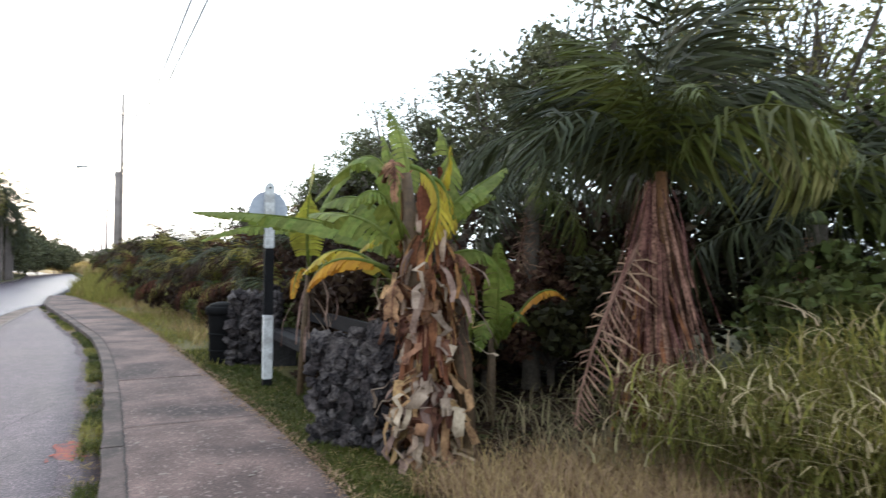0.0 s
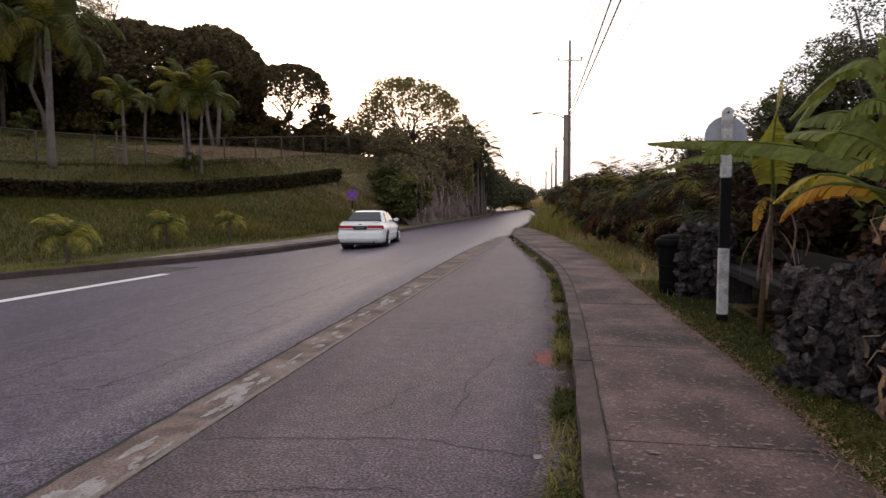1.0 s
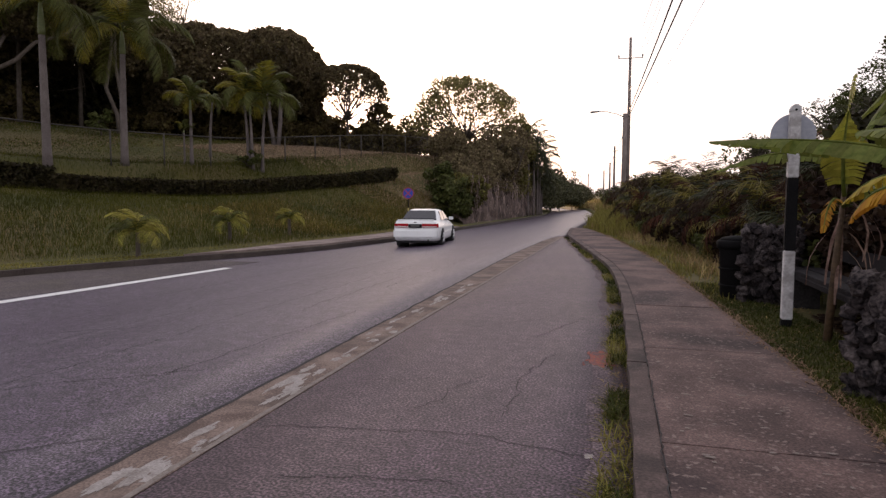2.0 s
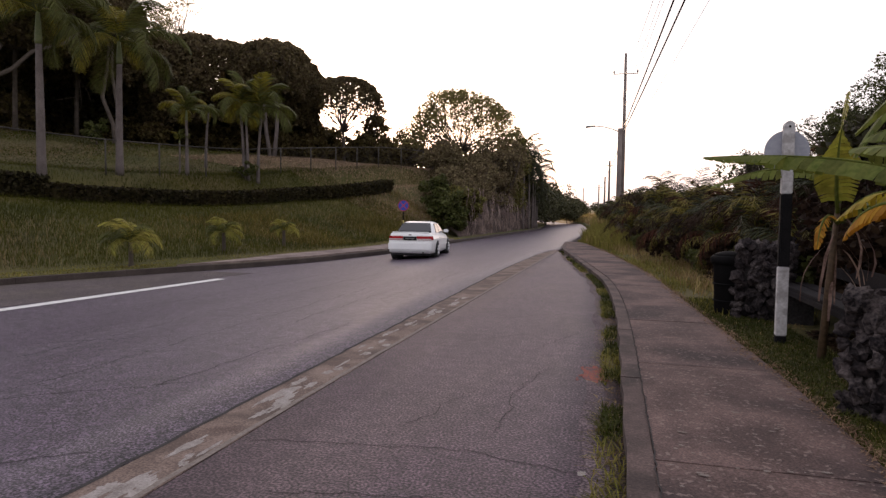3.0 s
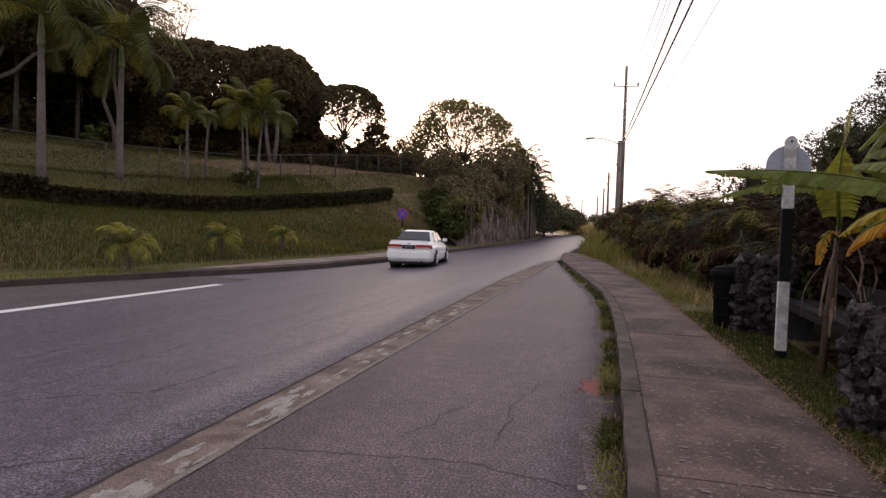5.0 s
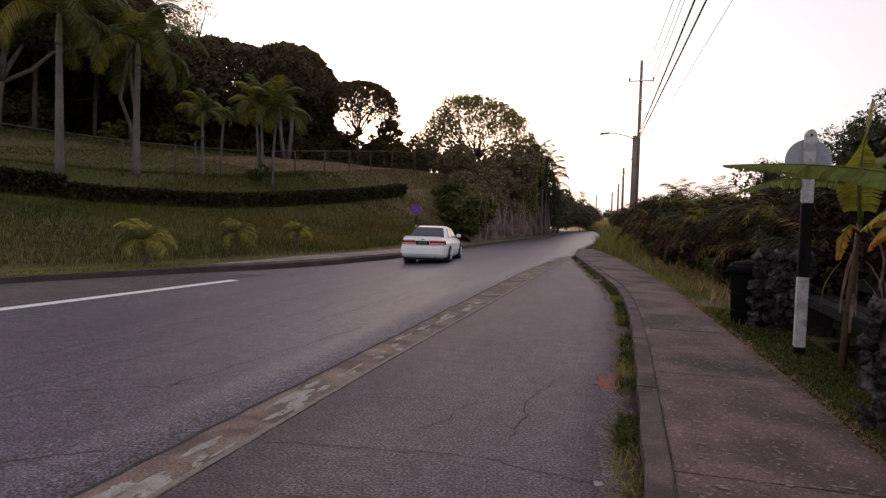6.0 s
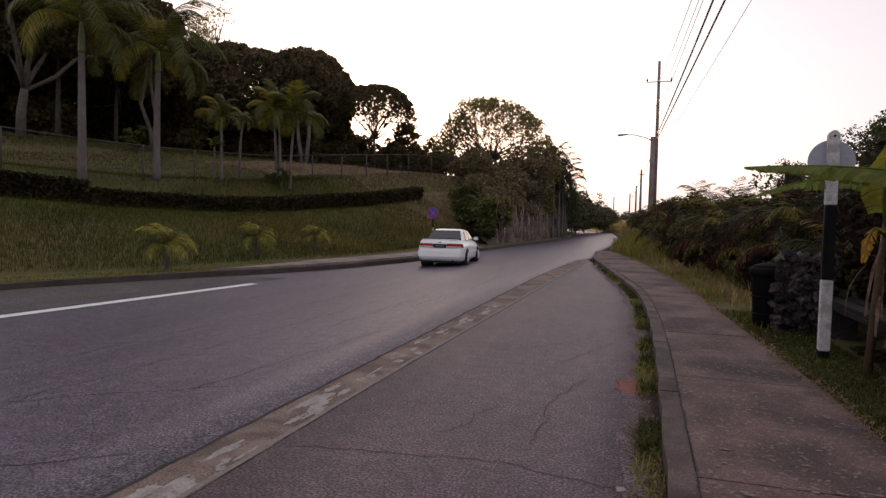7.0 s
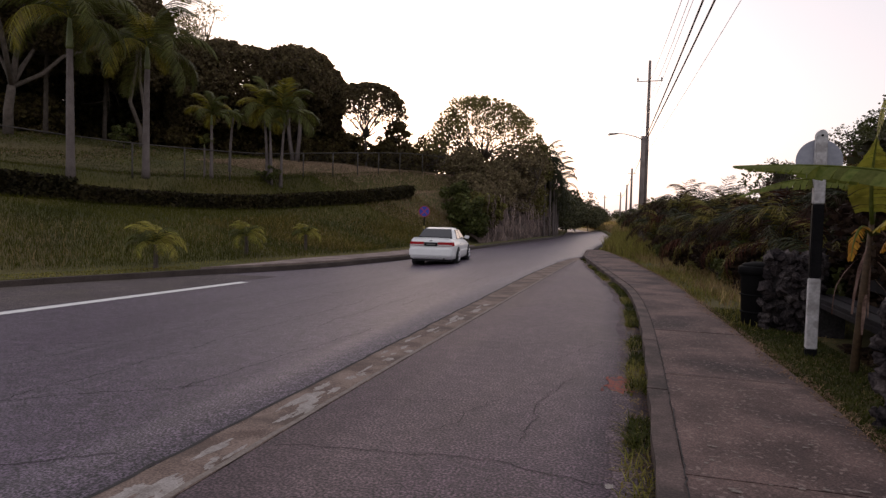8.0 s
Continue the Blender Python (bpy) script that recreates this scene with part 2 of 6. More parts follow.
def join_data(name, datas, mat):
    verts, faces = [], []
    for v, f in datas:
        o = len(verts)
        verts += [tuple(p) for p in v]
        faces += [[i + o for i in q] for q in f]
    return mesh_from(name, verts, faces, mat, True)


def tube(pts, radii, sides=8, cap=True):
    pts = [Vector(p) for p in pts]
    verts, faces = [], []
    for i, p in enumerate(pts):
        d = (pts[min(i + 1, len(pts) - 1)] - pts[max(i - 1, 0)]).normalized()
        a = d.orthogonal().normalized() if i == 0 else (a - d * a.dot(d)).normalized()
        b = d.cross(a)
        for k in range(sides):
            w = 2 * math.pi * k / sides
            verts.append(p + (a * math.cos(w) + b * math.sin(w)) * radii[i])
    for i in range(len(pts) - 1):
        for k in range(sides):
            j = (k + 1) % sides
            faces.append([i * sides + k, i * sides + j, (i + 1) * sides + j, (i + 1) * sides + k])
    if cap:
        faces.append(list(range(sides))[::-1])
        faces.append([(len(pts) - 1) * sides + k for k in range(sides)])
    return verts, faces


def box(x0, y0, z0, x1, y1, z1):
    v = [(x, y, z) for z in (z0, z1) for x, y in ((x0, y0), (x1, y0), (x1, y1), (x0, y1))]
    return v, [[3, 2, 1, 0], [4, 5, 6, 7], [0, 1, 5, 4], [1, 2, 6, 5], [2, 3, 7, 6], [3, 0, 4, 7]]


def child(name, me, parent, label="", m=None):
    ob = new(name, me)
    ob.parent = parent
    if m is not None:
        ob.matrix_basis = m
    return tagged(ob, label) if label else ob


def thing(name, label, category, at=(0, 0, 0), group="", kind="", turn=0):
    e = new(name)
    e.empty_display_size = 0.2
    e.matrix_basis = pose(*at, 0, 0, turn)
    return tagged(e, label, category, group, kind)


def bevelled(me, width=0.01, segments=2):
    bm = bmesh.new()
    bm.from_mesh(me)
    bmesh.ops.bevel(bm, geom=bm.edges[:], offset=width, segments=segments, affect="EDGES")
    bm.to_mesh(me)
    bm.free()
    return me


def ribbon(ys, fa, fb, zf, lift, depth, cols=2):
    """A slab along y between two edges, its top following zf + lift."""
    verts, faces = [], []
    w = cols + 1
    for y in ys:
        a, b = float(fa(y)), float(fb(y))
        for k in range(w):
            x = a + (b - a) * k / cols
            verts.append((x, y, float(zf(x, y)) + lift))
        verts.append((a, y, float(zf(a, y)) + lift - depth))
        verts.append((b, y, float(zf(b, y)) + lift - depth))
    s = w + 2
    for i in range(len(ys) - 1):
        o, q = i * s, (i + 1) * s
        for k in range(cols):
            faces.append([o + k, o + k + 1, q + k + 1, q + k])
        faces.append([o + w, o, q, q + w])
        faces.append([o + cols, o + w + 1, q + w + 1, q + cols])
    for o, flip in ((0, False), ((len(ys) - 1) * s, True)):
        f = [o + k for k in range(w)][::-1] + [o + w, o + w + 1]
        faces.append(f[::-1] if flip else f)
    return verts, faces


def spread(a, b, step):
    return [a + (b - a) * i / max(1, round((b - a) / step)) for i in range(max(1, round((b - a) / step)) + 1)]


# ---- ground, road, paths ----
us = np.array([0.0, 0.3, 0.8, 1.4, 2, 2.7, 3.5, 4.3, 5.2, 6, 7, 8, 9, 10, 11, 12, 13, 14, 15, 16.5, 18, 20, 22, 25, 28, 32, 36, 42, 50, 65, 90, 140, 250, 500, 1500])
gy = np.array(spread(-60, -5, 5) + spread(-4.4, 70, 0.6) + spread(71.5, 160, 1.5) + spread(170, 400, 15) + [500, 700, 1000, 1500, 2500])
rows_g = []
for y in gy:
    el, wr = float(edge_l(y)), float(walk_r(y))
    xl, xr = el - 0.16 - us[::-1], wr + us
    mid = np.array([el - 0.15, wr - 0.01])
    zl, zr = ground_z(xl, y), ground_z(xr, y)
    zm = np.array([-0.6, -0.35]) + max(0, y - 110) * 0.010
    rows_g.append(np.stack([np.concatenate([xl, mid, xr]), np.full(len(us) * 2 + 2, y), np.concatenate([zl, zm, zr])], 1))
gv = np.concatenate(rows_g)
w_ = len(us) * 2 + 2
gf = [[i * w_ + k, i * w_ + k + 1, (i + 1) * w_ + k + 1, (i + 1) * w_ + k] for i in range(len(gy) - 1) for k in range(w_ - 1)]
ground = new("ground", mesh_from("ground", gv, gf, SOIL, True))
tagged(ground, "mown green and brown grass slopes beside the road", "ground", kind="structure")


def road_far_z(x, y):
    return road_z(x, y) + np.clip(np.asarray(y, float) - 110, 0, 600) * 0.010


ry = spread(-40, -4, 4) + spread(-3, 60, 0.75) + spread(62, 148, 2)
right_edge = lambda y: strip_l(y) if y < 27.3 else kerb_r(y)
road = new("road", mesh_from("road", *ribbon(ry, edge_l, right_edge, road_far_z, 0, 0.3, 16), ASPHALT, True))
tagged(road, "worn grey asphalt two-lane road with fine cracks", "road", kind="structure")
ly = [y for y in ry if y < 26.8]
layby = new("layby", mesh_from("layby", *ribbon(ly, lambda y: strip_r(y), kerb_r, lambda x, y: 0 * x, 0.0, 0.3, 4), ASPHALT_OLD, True))
tagged(layby, "old patched asphalt bus lay-by beside the pavement", "lay-by", kind="structure")
channel = new("drain_channel", mesh_from("drain_channel", *ribbon([y for y in ry if y < 27.6], strip_l, strip_r, road_z, 0.004, 0.2, 2), CHANNEL))
tagged(channel, "worn pale concrete channel strip between road and lay-by", "drain channel", kind="structure")
pavement = thing("pavement", "stained grey-brown concrete pavement in cast slabs", "pavement", kind="structure")
kerb_back = lambda y: kerb_r(y) + 0.165
joints = [-6, -3.4, -0.8, 1.5, 4.05, 6.6, 9.2, 11.2, 13.5, 16, 18.5, 21, 23.5, 26, 28.5, 30.5, 32.4]
for a, b in zip(joints, joints[1:]):
    child("slab", mesh_from("slab", *ribbon(spread(a + 0.006, b - 0.006, 0.6), kerb_back, walk_r, lambda x, y: 0.125 + 0 * x, random.uniform(-0.004, 0.004), 0.2, 3), CONCRETE), pavement)
kerb = thing("kerb", "worn concrete kerb along the lay-by", "kerb", kind="structure")
kj = spread(-6, 32.4, 2.4)
for a, b in zip(kj, kj[1:]):
    me = mesh_from("kerb_stone", *ribbon(spread(a + 0.004, b - 0.004, 0.6), lambda y: kerb_r(y) + 0.01 * np.sin(y * 5), lambda y: kerb_r(y) + 0.16, lambda x, y: 0.12 + 0 * x, random.uniform(-0.006, 0.006), 0.25, 1), KERB)
    child("kerb_stone", me, kerb)
kerb2 = thing("kerb", "dark weathered kerb at the foot of the grass bank", "kerb", kind="structure")
kj = spread(-10, 75, 2.5)
for a, b in zip(kj, kj[1:]):
    me = mesh_from("kerb_stone", *ribbon(spread(a + 0.004, b - 0.004, 0.8), lambda y: edge_l(y) - 0.18, lambda y: edge_l(y) + 0.0, lambda x, y: -0.17 + 0 * x, random.uniform(-0.01, 0.01), 0.25, 1), KERB_DARK)
    child("kerb_stone", me, kerb2)
walk2 = new("footpath", mesh_from("footpath", *ribbon(spread(16.5, 38, 0.7), lambda y: edge_l(y) - 0.18 - 1.5 * min(1, max(0.02, (float(y) - 16.5) / 5)), lambda y: edge_l(y) - 0.19, lambda x, y: -0.155 + 0 * x, 0.045, 0.25, 2), PATH_CONCRETE))
tagged(walk2, "narrow concrete footpath along the far kerb", "footpath", kind="structure")


def road_mark(name, pts, width, mat, lift, label, cat):
    """A thin jagged ribbon on the road through the plan points."""
    out = []
    for i, (x, y) in enumerate(pts):
        x2, y2 = pts[min(i + 1, len(pts) - 1)]
        x1, y1 = pts[max(i - 1, 0)]
        n_ = Vector((-(y2 - y1), x2 - x1, 0)).normalized() * width * 0.5
        out.append([(x + s * n_.x, y + s * n_.y, float(road_z(x + s * n_.x, y)) + lift) for s in (-1, 1)])
    ob = new(name, strips_mesh(name, [out], mat))
    return tagged(ob, label, cat, kind="structure")


shoulder = new("road_shoulder", mesh_from("road_shoulder", *ribbon(spread(-6, 17, 0.75), lambda y: edge_l(y) + 0.01, lambda y: max(float(edge_l(y)) + 0.3, min(-10.95 + 0.1 * (y - 7.3) - 0.25 + 0.06 * math.sin(y * 3.1), float(edge_l(y)) + 3.6)), road_z, 0.004, 0.1, 4), SHOULDER))
tagged(shoulder, "dark gravelly shoulder between edge line and far kerb", "road shoulder", kind="structure")
road_mark("edge_line", [(-10.95 + 0.1 * (y - 7.3), y) for y in spread(-6, 15.3, 1.0)], 0.3, LINE_PAINT, 0.005, "worn white painted edge line on the asphalt", "road marking")

road_mark("kerb_dust", [(float(kerb_r(y)) - 0.22 + 0.05 * math.sin(y * 2.7) * math.sin(y * 1.1), y) for y in spread(2.4, 24, 0.15)], 0.15, DUST, 0.002, "pale dust gathered along the kerb", "dust")
road_mark("channel_edge", [(float(strip_r(y)) - 0.03 + 0.006 * math.sin(y * 7.3), y) for y in spread(-3, 25, 0.2)], 0.045, LICHEN, 0.0065, "pale cement edge of the channel", "channel edge")
rng = np.random.default_rng(5)


def jagged(x0, y0, x1, y1, step=0.25, amp=0.05):
    n = max(3, int(math.hypot(x1 - x0, y1 - y0) / step))
    out, off = [], 0.0
    for i in range(n + 1):
        t = i / n
        off = off * 0.8 + float(rng.normal(0, amp))
        d = Vector((x1 - x0, y1 - y0)).normalized()
        out.append((x0 + (x1 - x0) * t - d.y * off, y0 + (y1 - y0) * t + d.x * off))
    return out


for a in ((-6.9, 5.0, -6.5, 11.0), (-6.5, 11.0, -6.2, 19.0), (-5.3, 3.2, -5.15, 9.6), (-5.15, 9.6, -4.9, 15.0), (-6.0, 4.0, -3.6, 5.2), (-7.5, 6.9, -6.0, 7.4), (-4.4, 8.5, -4.3, 13.0), (-8.2, 14, -7.9, 20), (-5.0, 2.4, -3.2, 3.5), (-6.4, 19.0, -5.6, 27.0), (-4.0, 11.0, -3.7, 18.0), (-7.0, 9.0, -5.2, 9.6), (-5.6, 14.5, -4.3, 15.3), (-8.6, 9.0, -8.3, 14.0), (-3.9, 5.0, -3.5, 8.5), (-5.4, 20.5, -4.4, 21.4)):
    road_mark("road_crack", jagged(*a, 0.07, 0.022), 0.010, CRACK, 0.003, "thin dark crack in the asphalt", "road crack")
for a in ((-2.3, 3.95, -0.9, 4.2), (-0.9, 4.2, 0.1, 3.9), (-0.75, 5.6, -0.55, 6.6), (-2.1, 5.2, -1.4, 5.4), (-1.9, 7.4, -0.9, 8.4), (-0.7, 4.6, -0.75, 5.6), (-1.8, 3.3, -0.8, 3.4), (-1.5, 9.5, -0.6, 10.2), (-2.0, 11.5, -1.0, 11.9), (-0.9, 7.2, -0.35, 8.6), (-1.4, 4.6, -1.1, 5.6)):
    road_mark("road_crack", jagged(*a, 0.045, 0.016), 0.007, CRACK, 0.003, "thin dark crack in the lay-by", "road crack")
road_mark("joint_gap", [(float(strip_l(y)) - 0.012 + float(rng.normal(0, 0.008)), y) for y in spread(-3, 24, 0.2)], 0.035, CRACK, 0.006, "dark open joint beside the channel", "joint")


def blot(name, x, y, rx, ry, mat, z, label, seed, turn=0.0, kind="structure", rough=1.0):
    """An irregular flat patch of paint or cement."""
    r = np.random.default_rng(seed)
    n = 26
    pts = []
    for k in range(n):
        a = 2 * math.pi * k / n
        q = 1 + rough * (0.6 * noise.noise(Vector((math.cos(a) * 2, math.sin(a) * 2, seed))) + float(r.normal(0, 0.13)))
        u, v = rx * q * math.cos(a), ry * q * math.sin(a)
        pts.append((x + u * math.cos(turn) - v * math.sin(turn), y + u * math.sin(turn) + v * math.cos(turn), z))
    return tagged(new(name, mesh_from(name, pts, [list(range(n))], mat)), label, "paint mark", kind=kind)


blot("paint_mark", -0.09, 6.5, 0.105, 0.34, ORANGE_PAINT, 0.004, "faded orange sprayed mark on the asphalt", 7, rough=0.45)
r6 = random.Random(17)
for i in range(14):
    blot("paint_mark", -0.1 + r6.choice((-1, 1)) * r6.uniform(0.08, 0.15), 6.5 + r6.gauss(0, 0.22), r6.uniform(0.008, 0.022), r6.uniform(0.02, 0.06), ORANGE_PAINT, 0.0045 + i * 0.0002, "spatter of faded orange paint on the asphalt", 700 + i)
r5 = random.Random(8)
for i in range(60):
    y = 2.9 + 9 * r5.random() ** 1.6
    x = r5.uniform(-2.72, -2.46)
    blot("cement_patch", x, y, r5.uniform(0.012, 0.05), r5.uniform(0.03, 0.2), PALE_PATCH, float(road_z(x, y)) + 0.0065, "flaking pale cement on the channel strip", 20 + i)
for i in range(130):
    x, y = r5.uniform(0.4, 1.56), 2.9 + 7 * r5.random() ** 1.5
    blot("pavement_chip", x, y, r5.uniform(0.005, 0.028), r5.uniform(0.004, 0.014), LICHEN, 0.1325, "small pale worn spot on the pavement", 90 + i)
for a in ((0.36, 9.2, 0.62, 9.25), (0.36, 11.25, 0.5, 11.2), (0.36, 6.62, 0.9, 6.6)):
    ob = road_mark("pavement_crack", jagged(*a, 0.06, 0.012), 0.014, CRACK, 0.0, "dark crack across the pavement", "crack")
    ob.location.z = 0.1335
ob = road_mark("joint_gap", [(float(kerb_r(y)) + 0.162 + float(rng.normal(0, 0.006)), y) for y in spread(1.5, 20, 0.07)], 0.009, CRACK, 0.0, "dark open joint between kerb and pavement", "joint")
ob.location.z = 0.133
blot("cement_patch", -0.1, 4.02, 0.025, 0.04, PALE_PATCH, 0.004, "scrap of white paint on the lay-by", 140)

# ---- plant builders ----


def unit(v):
    return v / np.maximum(np.linalg.norm(v, axis=-1, keepdims=True), 1e-6)


def leaf_quads(rng, centres, size, droop=0.3, aspect=0.45, jitter=0.4):
    """Kite-shaped leaves at the centres, turned at random, tips hanging a little."""
    n = len(centres)
    d = rng.normal(size=(n, 3))
    d[:, 2] = d[:, 2] * 0.6 - droop
    d = unit(d)
    s = unit(np.cross(d, rng.normal(size=(n, 3))))
    ln = size * (1 + jitter * rng.uniform(-1, 1, (n, 1)))
    base = centres - d * ln * 0.5
    return np.stack([base, base + d * ln * 0.45 + s * ln * aspect, base + d * ln, base + d * ln * 0.45 - s * ln * aspect], 1)


def clump_points(rng, centres, radii, per, flat=0.7):
    """Points scattered in flattened balls round the centres, denser at the skin."""
    n = len(centres)
    d = unit(rng.normal(size=(n, per, 3)))
    r = rng.uniform(0.35, 1.0, (n, per, 1)) ** 0.6
    p = d * r * np.asarray(radii)[:, None, None]
    p[..., 2] *= flat
    return (np.asarray(centres)[:, None] + p).reshape(-1, 3)


def crown_centres(rng, n, rx, ry, rz, hollow=0.45, low=-0.35):
    """Clump centres through an uneven dome."""
    out = []
    while len(out) < n:
        d = rng.normal(size=3)
        d /= np.linalg.norm(d)
        if d[2] < low:
            continue
        k = rng.uniform(hollow, 1.0) * (0.86 + 0.22 * noise.noise(Vector(d * 2.3) + Vector((rx, ry, n))))
        out.append((d[0] * rx * k, d[1] * ry * k, d[2] * rz * k))
    return np.array(out)


def limb_points(a, b, rng, bend=0.12, steps=5, sag=0.0):
    a, b = np.array(a, float), np.array(b, float)
    ln = np.linalg.norm(b - a)
    off = rng.normal(size=3) * bend * ln
    return [tuple(a + (b - a) * t + off * math.sin(math.pi * t) * (1 - 0.4 * t) + np.array((0, 0, sag * math.sin(math.pi * t)))) for t in np.linspace(0, 1, steps)]


def tree(name, label, at, height, rx, ry, rz, clumps, per, leaf, mat, seed, trunk_r=0.3, fork=0.45, limbs=9, clump_r=0.22, twigs=2, bark=None, low=-0.35, hollow=0.45, flat=0.7, category="tree", group="", lean=(0, 0), aspect=0.45):
    """A tapered trunk with limbs to a crown of leaf clumps. height is to the crown's top; the crown's middle is height - rz."""
    rng = np.random.default_rng(seed)
    t = thing(name, label, category, at, group)
    cz = height - rz
    mid = np.array((lean[0], lean[1], cz))
    cc = crown_centres(rng, clumps, rx, ry, rz, hollow, low) + mid
    f = np.array((lean[0] * 0.5, lean[1] * 0.5, cz * fork + 0.01))
    datas = [tube([(0, 0, -0.3), (0.0, 0.0, 0.12 * f[2])] + limb_points((0, 0, 0.12 * f[2]), f, rng, 0.05, 4)[1:], [trunk_r * 1.35, trunk_r, trunk_r * 0.92, trunk_r * 0.85, trunk_r * 0.8], 9)]
    order = rng.permutation(clumps)
    for k in order[:limbs]:
        tip = cc[k]
        pts = limb_points(f, tip, rng, 0.1, 6)
        r0 = trunk_r * rng.uniform(0.35, 0.6)
        datas.append(tube(pts, np.linspace(r0, 0.02, 6), 6))
        near = np.argsort(np.linalg.norm(cc - tip, axis=1))[1:twigs + 1]
        for j in near:
            datas.append(tube(limb_points(pts[3], cc[j], rng, 0.12, 4), np.linspace(r0 * 0.45, 0.012, 4), 5))
    child("trunk", join_data("trunk", datas, bark or BARK), t)
    radii = clump_r * (rx + ry + rz) / 3 * rng.uniform(0.6, 1.3, clumps)
    pts = clump_points(rng, cc, radii, per, flat)
    child("crown", quads_mesh("crown", leaf_quads(rng, pts, leaf, aspect=aspect), mat), t)
    return t


def frond_mesh(name, length, rise, droop, leaflets, leaf_len, mat, seed, width=0.035, hang=0.5, vee=0.35, base_bare=0.12, rachis=0.018, twist=0.0, mess=0.0, limp=0.0):
    """One feather frond along +x: an arching midrib with two rows of leaflets."""
    rng = np.random.default_rng(seed)
    n = 14
    ang, p, pts = rise, np.zeros(3), [np.zeros(3)]
    for i in range(n):
        ang -= droop / n * (0.4 + 1.2 * i / n)
        p = p + np.array((math.cos(ang), twist * (i / n) ** 2, math.sin(ang))) * length / n
        pts.append(p)
    pts = np.array(pts)
    ss = np.linspace(base_bare, 0.99, leaflets)
    strips = []
    for side in (-1, 1):
        for s in ss:
            s = min(0.995, s + rng.uniform(-0.008, 0.008))
            q = np.array([np.interp(s * n, np.arange(n + 1), pts[:, k]) for k in range(3)])
            i = min(int(s * n), n - 1)
            fw = unit(pts[i + 1] - pts[i])
            sd = np.array((0, side, 0.0))
            up = np.cross(fw, sd) * (-side)
            ln = leaf_len * (math.sin(math.pi * (0.12 + 0.86 * s)) ** 0.7) * rng.uniform(0.85, 1.1)
            d = unit(sd * 1.0 + fw * (0.45 + 0.8 * s) + up * vee * rng.uniform(0.5, 1.3))
            if mess:
                d = unit(d + rng.normal(0, mess, 3))
            w = fw * width * 0.5
            k1 = q + d * ln * 0.5 - np.array((0, 0, hang * ln * 0.14))
            k2 = q + d * ln * 0.95 - np.array((0, 0, hang * ln * rng.uniform(0.4, 0.7)))
            if limp:
                k1, k2 = q + d * ln * 0.22 - np.array((0, 0, ln * limp * 0.3)), q + d * ln * 0.3 - np.array((0, 0, ln * limp * rng.uniform(0.6, 1.1)))
            strips.append([(q - w * 0.5, q + w * 0.5), (k1 - w, k1 + w), (k2 - w * 0.1, k2 + w * 0.1)])
    strips = np.array(strips)
    me = strips_mesh(name, strips, mat)
    bm = bmesh.new()
    bm.from_mesh(me)
    tv, tf = tube([tuple(a) for a in pts], np.linspace(rachis, rachis * 0.2, n + 1), 5)
    vs = [bm.verts.new(v) for v in tv]
    for q in tf:
        bm.faces.new([vs[i] for i in q])
    bm.to_mesh(me)
    bm.free()
    return me


def palm(name, label, at, trunk_h, r0, r1, fronds, count, seed, tilt=(-0.5, 1.25), shaft=0.0, group="", bark=None, dead=None, dead_count=0, lean=(0.0, 0.0), scale=1.0, belly=0.0, category="palm tree"):
    """A palm: ringed trunk, optional green crownshaft, and fronds spread spirally."""
    rng = np.random.default_rng(seed)
    t = thing(name, label, category, at, group)
    ks = np.linspace(0, 1, 12)
    rad = [(r0 + (r1 - r0) * k) * (1 + belly * math.sin(math.pi * min(1, k * 1.1))) * (1 + (0.25 * max(0, 1 - k * 8))) for k in ks]
    top = (lean[0], lean[1], trunk_h)
    child("trunk", join_data("trunk", [tube([(lean[0] * k * k, lean[1] * k * k, trunk_h * k - (0.3 if k == 0 else 0)) for k in ks], rad, 12)], bark or BARK_PALE), t)
    if shaft:
        child("crownshaft", join_data("crownshaft", [tube([(top[0], top[1], trunk_h + shaft * k) for k in (-0.02, 0.1, 0.5, 1.0)], [r1 * 1.0, r1 * 1.15, r1 * 0.95, r1 * 0.5], 12)], CROWNSHAFT), t)
    for i in range(count):
        k = (i + 0.5) / count
        e = tilt[0] + (tilt[1] - tilt[0]) * k + rng.uniform(-0.12, 0.12)
        m = Matrix.Translation((top[0], top[1], trunk_h + shaft * 0.96)) @ Matrix.Rotation(i * 2.399 + rng.uniform(-0.2, 0.2), 4, "Z") @ Matrix.Rotation(-e, 4, "Y") @ Matrix.Rotation(rng.uniform(-0.3, 0.3), 4, "X") @ Matrix.Scale(scale * rng.uniform(0.85, 1.08), 4)
        child("frond", fronds[i % len(fronds)], t, m=m)
    for i in range(dead_count):
        m = Matrix.Translation((top[0], top[1], trunk_h - 0.1)) @ Matrix.Rotation(i * 2.399, 4, "Z") @ Matrix.Rotation(rng.uniform(1.15, 1.45), 4, "Y") @ Matrix.Rotation(rng.uniform(-0.6, 0.6), 4, "X") @ Matrix.Scale(scale * rng.uniform(0.7, 1.0), 4)
        child("frond", dead[i % len(dead)], t, "dry brown hanging frond", m)
    return t


def shrub(name, label, at, rx, ry, rz, clumps, per, leaf, mat, seed, category="shrub", group="", aspect=0.34):
    return tree(name, label, at, rz * 2 - 0.1, rx, ry, rz, clumps, per, leaf, mat, seed, trunk_r=0.06, fork=0.25, limbs=8, clump_r=0.3, low=-0.9, hollow=0.3, category=category, group=group, aspect=aspect)


